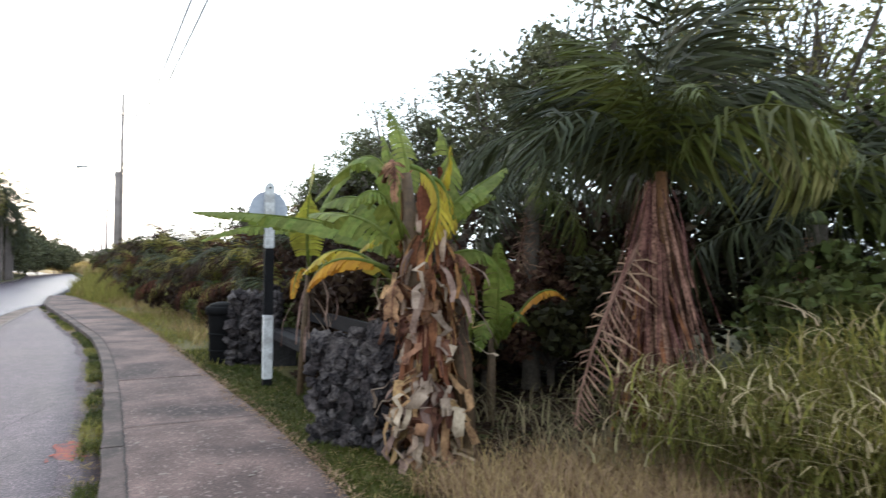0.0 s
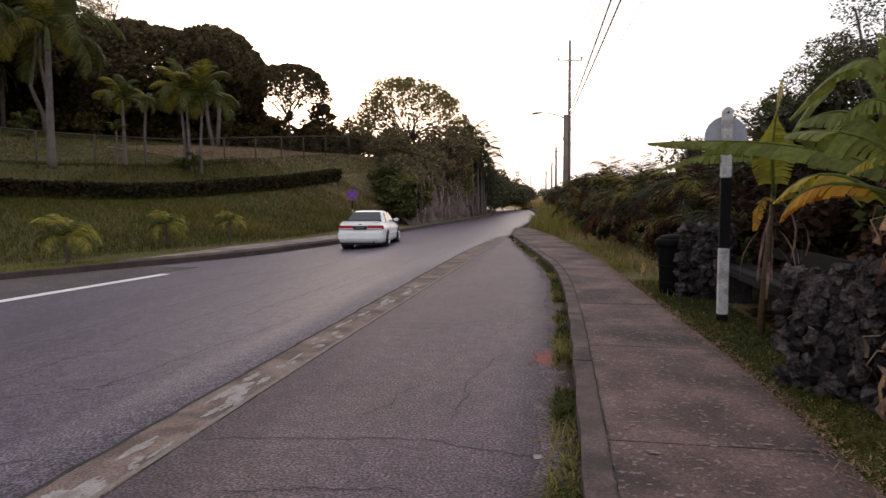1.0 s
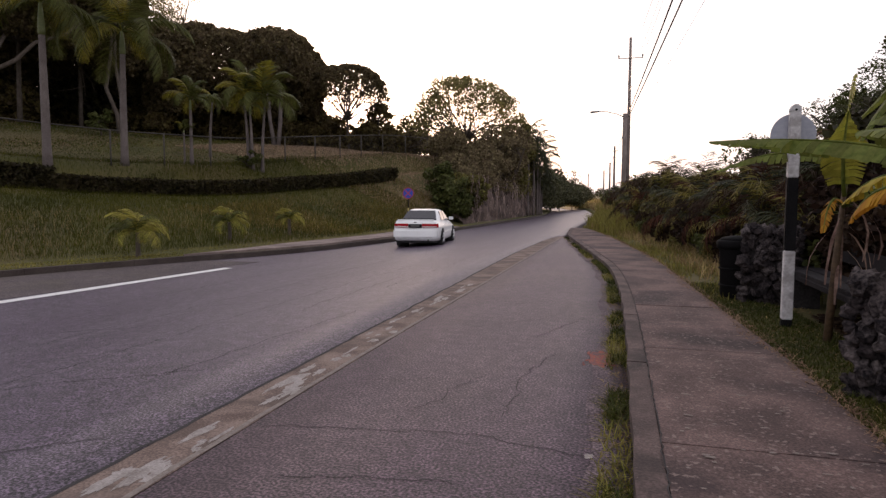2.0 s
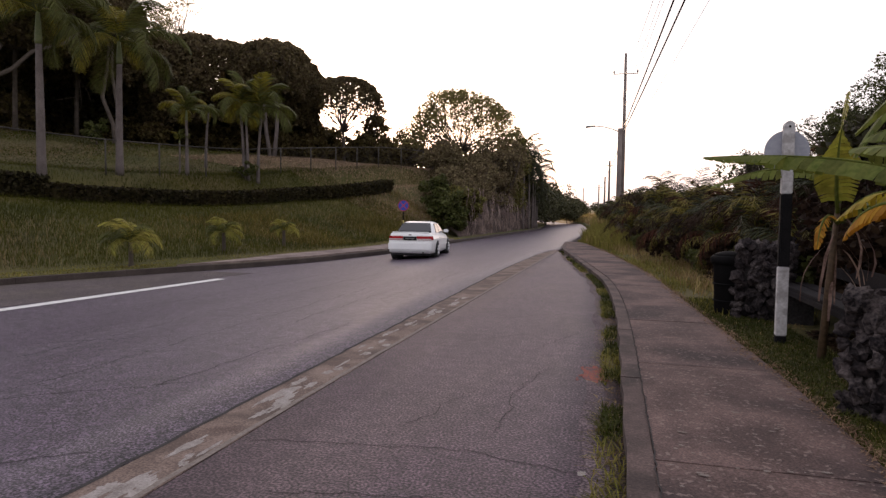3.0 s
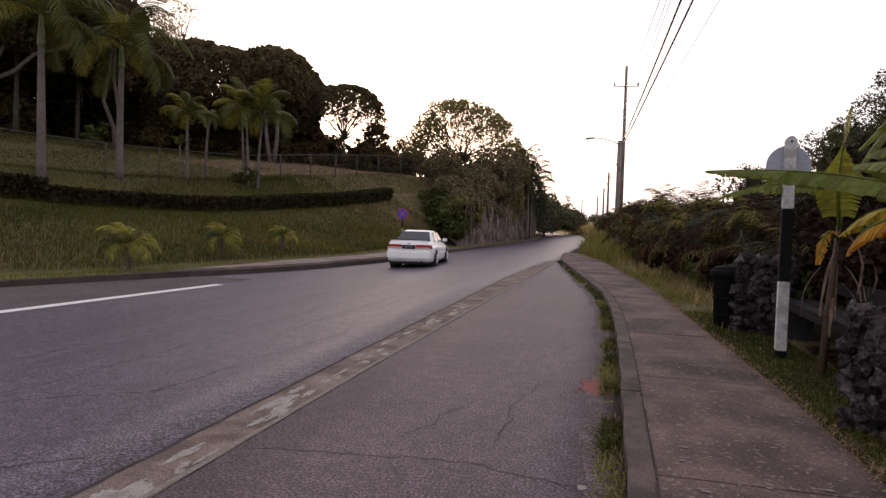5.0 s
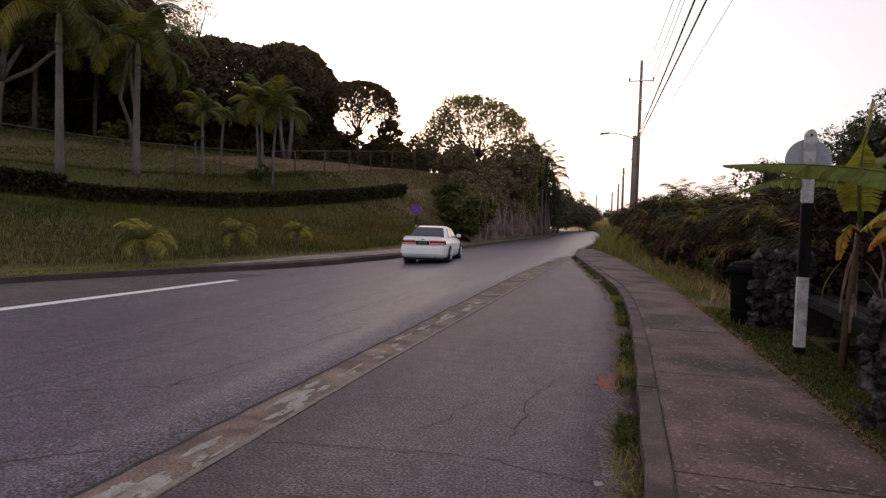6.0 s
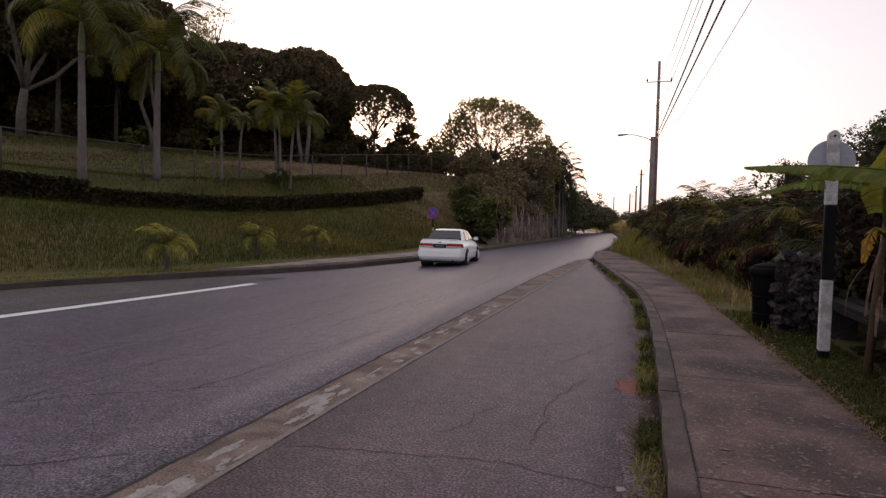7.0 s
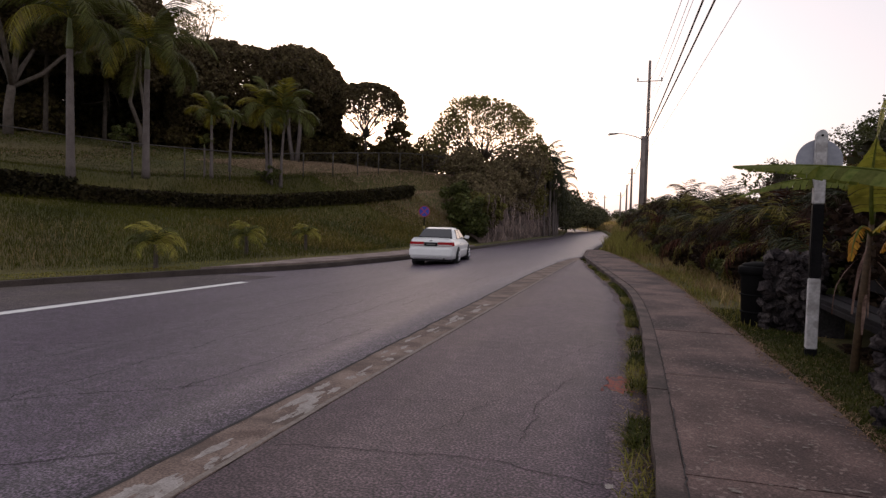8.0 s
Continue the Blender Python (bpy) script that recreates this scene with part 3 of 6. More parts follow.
# ---- the bank: hedge, fence, palms, sign ----
HEDGE = material("hedge_leaf", (0.015, 0.014, 0.0055), (0.044, 0.034, 0.013), 0.7, 0.8, 6, 0, island=0.5, translucent=0.15)


def hedge_run(ya, yb, height, width, shift, seed, label):
    rng = np.random.default_rng(seed)
    t = thing("hedge", label, "hedge", (0, 0, 0))
    n = int(abs(yb - ya) * 1500)
    y = rng.uniform(ya, yb, n)
    x = edge_l(y) - hedge_u(y) - shift
    z0 = ground_z(x, y)
    a = rng.uniform(0, 1, n)
    side = rng.choice([-1, 1, 0, 0, 1], n)
    dx = np.where(side == 0, rng.uniform(-0.5, 0.5, n) * width, side * 0.5 * width) + rng.normal(0, 0.05, n)
    dz = np.where(side == 0, height, a * height) + rng.normal(0, 0.045, n)
    pts = np.stack([x + dx, y, z0 + dz], 1)
    child("foliage", quads_mesh("foliage", leaf_quads(rng, pts, 0.16, 0.1), HEDGE), t)
    ys = spread(ya, yb, 1.0)
    core = ribbon(ys, lambda q: float(edge_l(q) - hedge_u(q)) - shift - width * 0.42, lambda q: float(edge_l(q) - hedge_u(q)) - shift + width * 0.42, ground_z, height - 0.07, height, 1)
    child("core", mesh_from("core", *core, HEDGE), t)
    return t


hedge_run(23.1, 46.2, 0.62, 0.9, 0.0, 11, "long clipped dark green and brown hedge across the bank")
hedge_run(2.0, 23.0, 0.95, 1.0, 0.3, 12, "taller clipped dark hedge on the upper bank")

GALV = material("galvanised_steel", (0.16, 0.155, 0.15), (0.26, 0.25, 0.24), 0.55, 6, 60, 0.2, metal=0.6)
FENCE_STEEL = material("fence_steel", (0.035, 0.03, 0.025), (0.08, 0.07, 0.06), 0.8, 6, 60, 0.2)
fence = thing("fence", "rusting chain-link fence with round posts on the bank", "fence")
fence_x = lambda y: float(edge_l(y) - hedge_u(y)) - 3.2
fence_z = lambda y: gz(fence_x(y), y)
fy = spread(2, 56, 2.9)
post_me = join_data("post", [tube([(0, 0, -0.3), (0, 0, 1.72)], [0.042, 0.042], 8)], FENCE_STEEL)
for y in fy:
    child("post", post_me, fence, m=pose(fence_x(y), y, fence_z(y)))
for a, b in zip(fy, fy[1:]):
    child("rail", join_data("rail", [tube([(fence_x(q), q, fence_z(q) + 1.68) for q in (a, (a + b) / 2, b)], [0.032] * 3, 6)], FENCE_STEEL), fence)
mesh_strips = []
for a, b in zip(fy, fy[1:]):
    for k in range(24):
        for s in (-1, 1):
            f0, f1 = k / 24, k / 24 + s * 0.55
            p = [a + (b - a) * min(1, max(0, v)) for v in (f0, f1)]
            h0, h1 = 0.03, 1.66 * abs(min(1, max(0, f1)) - f0) / 0.55
            A, B = np.array((fence_x(p[0]), p[0], fence_z(p[0]) + h0)), np.array((fence_x(p[1]), p[1], fence_z(p[1]) + max(h1, 0.05)))
            w = np.array((0, 0, 0.0035))
            mesh_strips.append([(A - w, A + w), (B - w, B + w)])
tagged(child("wire_mesh", strips_mesh("wire_mesh", mesh_strips, FENCE_STEEL), fence, "thin chain-link wire"), kind="stuff")

royal = [frond_mesh("royal_frond", 4.3, 0.5, 2.0 + 0.2 * i, 56, 1.0, m, 20 + i, 0.06, 0.9, 0.25, rachis=0.03) for i, m in enumerate((FROND, FROND, FROND_YELLOW, FROND))]


def on_ground(x, y, lift=0.0):
    return (x, y, gz(x, y) + lift)


palm("royal_palm", "tall royal palm with a smooth grey trunk and drooping fronds", on_ground(-25.9, 24.5), 6.0, 0.19, 0.14, royal, 17, 31, (-0.55, 1.2), 1.5, "royal palms on the bank", belly=0.08)
palm("royal_palm", "tall royal palm with a smooth grey trunk and drooping fronds", on_ground(-24.9, 28.3), 5.6, 0.18, 0.13, royal, 17, 32, (-0.55, 1.2), 1.2, "royal palms on the bank", belly=0.08, lean=(0.1, 0))
manila = [frond_mesh("manila_frond", 1.7, 0.6, 1.9 + 0.2 * i, 26, 0.5, m, 40 + i, 0.055, 0.8, 0.3, rachis=0.02) for i, m in enumerate((FROND, FROND_YELLOW, FROND))]
palm("manila_palm", "small slender palm with a leaning bunch of fronds", on_ground(-23.8, 32.3), 3.1, 0.11, 0.07, manila, 10, 51, (-0.45, 1.45), 0.6, "slender palms on the bank", scale=1.2)
palm("manila_palm", "short slender palm beside a taller one", on_ground(-24.2, 32.2), 1.75, 0.06, 0.045, manila, 7, 52, (0.2, 1.4), 0.2, "slender palms on the bank", scale=0.55)
palm("manila_palm", "slender palm with drooping fronds under the shade trees", on_ground(-26.0, 37.2), 3.6, 0.10, 0.06, manila, 8, 53, (-1.0, 0.5), 0.3, "slender palms on the bank", scale=0.75, lean=(0.2, 0.1))
for x, y, h, s, c, lx in ((-21.55, 36.2, 4.0, 1.75, 12, 0.25), (-22.35, 35.9, 3.9, 1.5, 10, -0.2), (-22.0, 35.8, 3.3, 0.9, 6, -0.1)):
    palm("manila_palm", "slender palm in a close cluster behind the fence", on_ground(x, y), h, 0.11, 0.065, manila, c, int(60 - x * 10) % 97, (-0.5, 1.45), 0.6, "slender palms on the bank", scale=s, lean=(lx, 0))
shrub("bush", "low leafy growth round the palm stems", on_ground(-22.1, 35.6), 0.8, 0.7, 0.7, 16, 70, 0.16, LEAF_MID, 66, group="bushes on the hill")
shrub("bush", "thin leafy bush at the edge of the shade", on_ground(-35.6, 38.2), 1.1, 1.1, 1.1, 14, 60, 0.25, LEAF_MID, 67, group="bushes on the hill")
FROND_YOUNG = material("young_palm_frond", (0.15, 0.155, 0.025), (0.36, 0.31, 0.065), 0.5, 0.8, 8, 0, island=0.35, translucent=0.4)
dwarf = [frond_mesh("dwarf_frond", 1.05, 0.7, 2.1 + 0.25 * i, 26, 0.34, m, 70 + i, 0.026, 0.6, 0.4, rachis=0.012) for i, m in enumerate((FROND_YOUNG, FROND, FROND_YOUNG))]
for i, (x, y, h, s) in enumerate(((-13.75, 16.1, 0.72, 1.15), (-13.55, 20.5, 0.7, 0.95), (-12.95, 23.8, 0.7, 0.78))):
    palm("dwarf_palm", "young date palm with yellow-green arching fronds on the verge", on_ground(x, y), h, 0.07, 0.06, dwarf, 16, 80 + i, (-0.4, 1.0), 0, "young palms on the verge", bark=BARK, scale=s)

# ---- trees ----
BLOCK = "shade trees along the hilltop"
# Crown leaves brightened; the pale haze over them is put into the colour.
CANOPY = material("canopy_leaf_hazed", (0.07, 0.055, 0.027), (0.15, 0.115, 0.058), 0.65, 0.5, 6, 0, island=0.45, translucent=0.4)


def dome_tree(label, at, height, rx, rz, leaves, leaf, mat, seed, stems, limbs=14, low=-0.45, holes=0.12, name="shade_tree", group=BLOCK, thick=0.14, bark=None, ragged=1.0, twigs=3, open_sides=0.0):
    """A broad tree: stems, limbs and twigs reaching a billowing shell of small leaves."""
    rng = np.random.default_rng(seed)
    t = thing(name, label, "tree", at, group=group)
    mid = np.array((0, 0, height - rz))
    off = Vector((seed * 1.7, seed * 0.9, 0))

    def shell(d):
        v = Vector(d)
        return 0.93 + ragged * (0.15 * noise.noise(v * 1.9 + off) + 0.09 * abs(noise.noise(v * 4.5 + off)) + 0.045 * noise.noise(v * 11 + off))

    d = unit(rng.normal(size=(int(leaves * 2.6), 3)))
    d = d[d[:, 2] > low - 0.12 * rng.random(len(d))][:leaves]
    k = np.array([shell(q) for q in d])
    gap = np.array([noise.noise(Vector(q) * 7.0 + off * 2) for q in d])
    d, k = d[gap < 0.62 - holes * 2.2], k[gap < 0.62 - holes * 2.2]
    if open_sides:
        keep = rng.random(len(d)) < np.clip((d[:, 2] + 0.05) * 1.7, 1 - open_sides, 1)
        d, k = d[keep], k[keep]
    depth = 1 - thick * rng.random(len(d)) ** 1.6
    pts = mid + d * (k * depth)[:, None] * np.array((rx, rx, rz))
    child("crown", quads_mesh("crown", leaf_quads(rng, pts, leaf, aspect=0.42), mat), t)
    datas = [tube(q, np.linspace(r0, r1, len(q)), 9) for q, r0, r1 in stems]
    tops = [np.array(q[-1]) for q, r0, r1 in stems]
    for i in range(limbs):
        f = tops[i % len(tops)]
        v = unit(rng.normal(size=3) * np.array((1, 1, 0.6)) + np.array((0, 0, 0.45)))
        tip = mid + v * shell(v) * np.array((rx, rx, rz)) * 0.96
        q = limb_points(f, tip, rng, 0.1, 6)
        r0 = stems[i % len(stems)][2] * rng.uniform(0.45, 0.8)
        datas.append(tube(q, np.linspace(r0, 0.02, 6), 6))
        for j in range(twigs):
            w = unit(v + rng.normal(0, 0.28, 3))
            datas.append(tube(limb_points(q[2 + j % 3], mid + w * shell(w) * np.array((rx, rx, rz)) * 0.97, rng, 0.12, 5), np.linspace(r0 * 0.4, 0.012, 5), 5))
    child("trunk", join_data("trunk", datas, bark or BARK), t)
    return t


def straight(h, r, dx=0.0, dy=0.0):
    return [([(0, 0, -0.4), (dx * 0.3, dy * 0.3, h * 0.35), (dx * 0.8, dy * 0.8, h * 0.75), (dx, dy, h)], r, r * 0.7)]


EVERGREEN = "broad dark evergreen shade tree with a dense rounded crown"
for x, y, h, r, rz, seed in ((-44.3, 39.5, 13.6, 7.6, 5.6, 101), (-44.4, 45.4, 13.2, 5.9, 5.6, 102), (-45.6, 55.9, 12.0, 6.0, 5.6, 103), (-37.4, 54.6, 11.1, 6.9, 6.0, 104), (-33.6, 59.3, 11.9, 5.3, 6.2, 105), (-56, 41, 14.5, 9.0, 7.0, 106), (-57, 53, 13.2, 9.0, 7.0, 107), (-66, 42, 14.5, 9.0, 7.0, 108)):
    dome_tree(EVERGREEN, on_ground(x, y), h, r, rz, 42000, 0.29, CANOPY, seed, straight(h * 0.45, 0.2, 0.4, -0.2), 12, holes=0.07)
dome_tree("shade tree with a low rounded crown over bare spreading limbs", on_ground(-26.4, 60.7), 8.5, 4.3, 3.3, 24000, 0.2, CANOPY, 109, straight(3.0, 0.17, -0.1, 0), 26, low=-0.05, holes=0.14, twigs=4, open_sides=0.7)
# the forked tree at the edge of the shade
dome_tree("big shade tree with a pale forked trunk and long bare limb", on_ground(-40.3, 33.1), 15.5, 6.5, 5.0, 30000, 0.28, CANOPY, 110,
          [([(0, 0, -0.4), (0.02, 0.02, 1.6), (0.15, 0.18, 3.2)], 0.34, 0.26), ([(0.15, 0.18, 3.0), (0.3, 0.35, 5.0), (0.57, 0.7, 8.2)], 0.2, 0.15),
           ([(0.15, 0.18, 3.1), (1.3, 1.6, 4.3), (2.0, 2.5, 5.6), (3.2, 3.9, 6.4), (4.0, 4.8, 7.6)], 0.15, 0.1)], 10)
dome_tree("shade tree on two pale leaning stems", on_ground(-37.0, 40.9), 11.6, 2.9, 2.6, 9000, 0.26, CANOPY, 111,
          [([(0.3, 0.3, -0.4), (0.2, 0.25, 1.4), (-0.25, -0.3, 3.4), (0.0, 0.0, 5.6), (0.1, 0.1, 7.6)], 0.17, 0.11), ([(0.35, 0.4, -0.4), (0.45, 0.5, 2.5), (0.2, 0.2, 5.2), (0.3, 0.2, 7.8)], 0.15, 0.1)], 8)
dome_tree("shade tree with paired pale stems by the lawn", on_ground(-29.9, 52.3), 10.5, 3.6, 3.4, 12000, 0.26, CANOPY, 112,
          [([(0, 0, -0.3), (-0.3, -0.2, 2.2), (-0.5, -0.3, 5.4)], 0.2, 0.13), ([(0.25, 0.15, -0.3), (0.45, 0.3, 2.4), (0.5, 0.3, 5.6)], 0.22, 0.14)], 8, bark=BARK_PALE)
# Thicket added to stand for the black shade between the trunks.
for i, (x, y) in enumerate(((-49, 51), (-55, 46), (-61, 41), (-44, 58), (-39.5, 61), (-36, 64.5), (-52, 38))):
    shrub("understorey", "tall understorey thicket added to darken the depth of the wood", on_ground(x, y, -0.3), 4.4, 4.4, 3.6, 120, 150, 0.42, LEAF_SHADE, 640 + i, group="understorey in the wood")
# Mostly added to fill the shade under the crowns and hide the sky.
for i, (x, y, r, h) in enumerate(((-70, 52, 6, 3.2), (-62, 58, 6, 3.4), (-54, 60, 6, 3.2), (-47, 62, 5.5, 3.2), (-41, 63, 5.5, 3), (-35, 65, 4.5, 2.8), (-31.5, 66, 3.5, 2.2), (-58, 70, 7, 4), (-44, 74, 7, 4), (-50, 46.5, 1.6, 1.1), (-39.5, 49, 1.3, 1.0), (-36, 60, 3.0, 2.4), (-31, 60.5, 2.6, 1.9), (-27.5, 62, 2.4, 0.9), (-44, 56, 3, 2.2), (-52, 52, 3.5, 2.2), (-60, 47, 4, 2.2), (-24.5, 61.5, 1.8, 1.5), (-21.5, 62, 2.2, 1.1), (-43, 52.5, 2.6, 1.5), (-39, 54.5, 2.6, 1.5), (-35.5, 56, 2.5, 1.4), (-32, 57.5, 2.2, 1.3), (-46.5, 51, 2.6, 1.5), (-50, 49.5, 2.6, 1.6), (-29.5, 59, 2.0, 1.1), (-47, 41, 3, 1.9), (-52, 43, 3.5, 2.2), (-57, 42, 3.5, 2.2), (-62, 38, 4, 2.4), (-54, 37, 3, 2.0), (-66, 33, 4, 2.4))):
    shrub("undergrowth", "dense undergrowth filling the dark shade beneath the trees", on_ground(x, y, -0.45 * h), r * 1.1, r * 0.9, h * 1.3, 70, 170, 0.34, LEAF_DARK, 140 + i, group="undergrowth under the trees")
dome_tree("open umbrella-shaped tree with bare spreading branches", on_ground(-14.2, 60.5), 8.7, 5.8, 6.1, 30000, 0.16, LEAF_AIRY, 201,
          [([(0.1, 0, -0.3), (0.0, 0, 1.2), (0.1, 0, 2.4)], 0.17, 0.11)], 46, low=0.08, holes=0.17, name="umbrella_tree", group="", thick=0.2, ragged=1.2, twigs=5, open_sides=0.78)
tree("feathery_tree", "tall feathery tree with a thin ragged crown", on_ground(-47, 60.3), 20.5, 3.6, 3.6, 8.0, 80, 70, 0.17, LEAF_AIRY, 203, 0.3, 0.6, 20, 0.16, twigs=2, low=-0.6, hollow=0.2)
tree("small_tree", "small pale-stemmed tree at the edge of the lawn", on_ground(-24.4, 64), 5.6, 1.6, 1.6, 1.5, 24, 50, 0.25, LEAF_DARK, 204, 0.11, 0.7, 10, 0.3)
for i, (x, y, r, h, m) in enumerate(((-24.5, 66, 3.0, 2.4, LEAF_DARK), (-20.5, 66, 3.2, 1.5, LEAF_LIT), (-17, 67, 3.5, 1.8, CUT_BROWN), (-22.5, 71, 3.5, 2.6, LEAF_DARK), (-13, 70, 4, 2.4, LEAF_LIT), (-16.5, 60, 2.0, 0.8, CUT_BROWN))):
    shrub("bush", "loose green bush at the edge of the hilltop lawn", on_ground(x, y), r, r, h, 40, 90, 0.3, m, 210 + i, group="bushes on the hill")
cut = (((-11.0, 43.2), 1.6, 1.6, LEAF_MID), ((-10.4, 45.5), 1.7, 1.9, LEAF_LIT), ((-12.6, 47.0), 1.7, 1.8, LEAF_MID), ((-11.2, 49.0), 2.2, 2.3, CUT_BROWN), ((-13.0, 51.0), 2.2, 2.0, CUT_BROWN), ((-10.6, 53.0), 2.4, 2.9, CUT_BROWN), ((-10.9, 57.0), 2.8, 3.2, CUT_BROWN), ((-10.1, 61.0), 2.4, 3.0, LEAF_LIT), ((-10.2, 66.0), 2.0, 2.4, LEAF_LIT), ((-14.5, 55.5), 2.4, 2.2, CUT_BROWN))
for i, ((x, y), r, h, m) in enumerate(cut):
    shrub("bush", "tangled roadside bush growing over the rock cutting", on_ground(x, y, 0.2 if i else 0), r, r, h, 46, 120, 0.2, m, 230 + i, group="bushes over the cutting")
for i, (x, y, h, r) in enumerate(((-11.8, 54.5, 5.6, 2.6), (-9.8, 58, 9.0, 2.8), (-9.7, 63, 10.2, 2.3), (-10.8, 56, 7.4, 2.3), (-9.6, 67, 9.0, 1.6))):
    tree("roadside_tree", "twiggy brownish tree leaning over the road cutting", on_ground(x, y), h, r, r, h * 0.36, 60, 70, 0.2, (CUT_BROWN, CUT_BROWN, LEAF_LIT, CUT_BROWN, CUT_BROWN)[i], 250 + i, 0.14, 0.35, 22, 0.26, twigs=4, group="trees over the cutting", hollow=0.4, low=-0.5)
far_royal = [frond_mesh("palm_frond", 2.6, 0.5, 1.5 + 0.2 * i, 34, 0.6, FROND_COCO, 290 + i, 0.05, 1.0, 0.2, rachis=0.03) for i in range(3)]
for i, (x, y, h, s) in enumerate(((-8.2, 66.0, 6.3, 1.15), (-7.95, 69.0, 4.7, 1.2), (-8.5, 64.0, 7.2, 1.1), (-8.0, 67.5, 5.6, 1.1), (-7.9, 70.5, 3.2, 1.0))):
    palm("royal_palm", "royal palm with a pale trunk behind the cutting", on_ground(x - 0.1, y), h - 0.1, 0.12, 0.09, far_royal, 18, 260 + i, (-1.1, 1.1), 0.8, "palms behind the cutting", scale=s)
for i, (x, y, r, h) in enumerate(((-9.6, 76, 3.2, 2.9), (-9.4, 82, 3.6, 3.0), (-8.8, 89, 3.8, 2.9), (-8.4, 97, 4.5, 2.7), (-7.0, 104, 3.5, 2.2), (-13, 106, 5, 3.2), (-17, 118, 6, 3.2), (-30, 130, 8, 4), (-40, 110, 8, 4), (-9, 150, 6, 1.6), (0, 150, 6, 1.5), (8, 130, 6, 1.8))):
    shrub("bush", "dark rounded roadside thicket far along the road", on_ground(x, y), r, r * 1.2, h, 60, 120, 0.3, LEAF_GREY, 270 + i, group="far thickets")

# ---- rock cutting ----
ROCK = material("cut_rock", (0.035, 0.024, 0.021), (0.21, 0.15, 0.125), 0.95, 0.8, 8, 0.9, bump_dist=0.08, stain=(0.03, 0.025, 0.02), stain_scale=0.7, stain_amount=0.7)
rng = np.random.default_rng(300)
rv, rf = [], []
cy, ch = spread(43, 72, 0.5), 9
for i, y in enumerate(cy):
    fade = min(1, (y - 42.5) / 4, (72.5 - y) / 4)
    for k in range(ch):
        t_ = k / (ch - 1)
        n_ = noise.noise(Vector((y * 0.7, t_ * 3, 1.7))) * 0.6 + noise.noise(Vector((y * 2.1, t_ * 8, 5.2))) * 0.25
        rv.append((float(edge_l(y)) - 1.1 - t_ * 1.1 + n_ * fade, y + n_ * 0.2, -0.4 + t_ * (0.6 + 3.1 * fade)))
for i in range(len(cy) - 1):
    for k in range(ch - 1):
        rf.append([i * ch + k, (i + 1) * ch + k, (i + 1) * ch + k + 1, i * ch + k + 1])
vines = []
for i in range(420):
    y = float(rng.uniform(43.5, 71.5))
    x = float(edge_l(y)) - 1.0 + float(rng.normal(0, 0.22))
    z1, ln = float(rng.uniform(0.6, 3.4)), float(rng.uniform(0.4, 1.6))
    w = float(rng.uniform(0.02, 0.09))
    d = rng.normal(0, 0.12, 2)
    vines.append([((x, y - w, z1), (x, y + w, z1)), ((x + 0.1 + d[0] * 0.4, y - w + d[1] * 0.5, z1 - ln * 0.5), (x + 0.1 + d[0] * 0.4, y + w + d[1] * 0.5, z1 - ln * 0.5)), ((x + d[0], y - w * 0.5 + d[1], max(-0.2, z1 - ln)), (x + d[0], y + w * 0.5 + d[1], max(-0.2, z1 - ln)))])
VINE = material("dry_vine", (0.05, 0.033, 0.026), (0.38, 0.27, 0.23), 0.9, 1.5, 10, 0, island=0.7)
tagged(new("hanging_vines", strips_mesh("hanging_vines", vines, VINE)), "dry brown roots and vines hanging down the cutting", "vines", kind="stuff")
tagged(new("rock_cutting", mesh_from("rock_cutting", rv, rf, ROCK)), "rough weathered reddish-grey rock cutting beside the road", "rock face", kind="structure")

# ---- traffic sign on the far verge ----
SIGN_BLUE = material("sign_blue", (0.02, 0.04, 0.32), (0.03, 0.06, 0.4), 0.45, 3, 30, 0)
SIGN_RED = material("sign_red", (0.35, 0.03, 0.05), (0.42, 0.05, 0.06), 0.45, 3, 30, 0)
YELLOW_POST = material("post_yellow", (0.32, 0.26, 0.08), (0.42, 0.34, 0.12), 0.7, 4, 40, 0.2)
BLACK_PAINT = material("black_paint", (0.004, 0.004, 0.005), (0.012, 0.011, 0.012), 0.6, 5, 60, 0.3, spec=0.12)
WHITE_PAINT = material("white_paint", (0.42, 0.40, 0.40), (0.62, 0.61, 0.61), 0.75, 5, 40, 0.3, stain=(0.22, 0.2, 0.19), stain_scale=9, stain_amount=0.6)


def disc(r, y0, y1, z, n=40):
    v = [(r * math.cos(2 * math.pi * k / n), y, z + r * math.sin(2 * math.pi * k / n)) for y in (y0, y1) for k in range(n)]
    return v, [list(range(n)), list(range(n, 2 * n))[::-1]] + [[k, n + k, n + (k + 1) % n, (k + 1) % n] for k in range(n)]


sign = thing("road_sign", "round blue sign with red rim on a slim post", "road sign", on_ground(-11.2, 34.0), turn=14)
child("post", join_data("post", [tube([(0, 0.05, -0.2), (0, 0.05, 1.15)], [0.035, 0.035], 8)], YELLOW_POST), sign)
child("post_top", join_data("post_top", [tube([(0, 0.05, 1.15), (0, 0.05, 1.75)], [0.034, 0.034], 8)], BLACK_PAINT), sign)
child("rim", mesh_from("rim", *disc(0.31, -0.01, 0.012, 1.95), SIGN_RED), sign)
child("face", mesh_from("face", *disc(0.27, -0.016, -0.011, 1.95), SIGN_BLUE), sign)
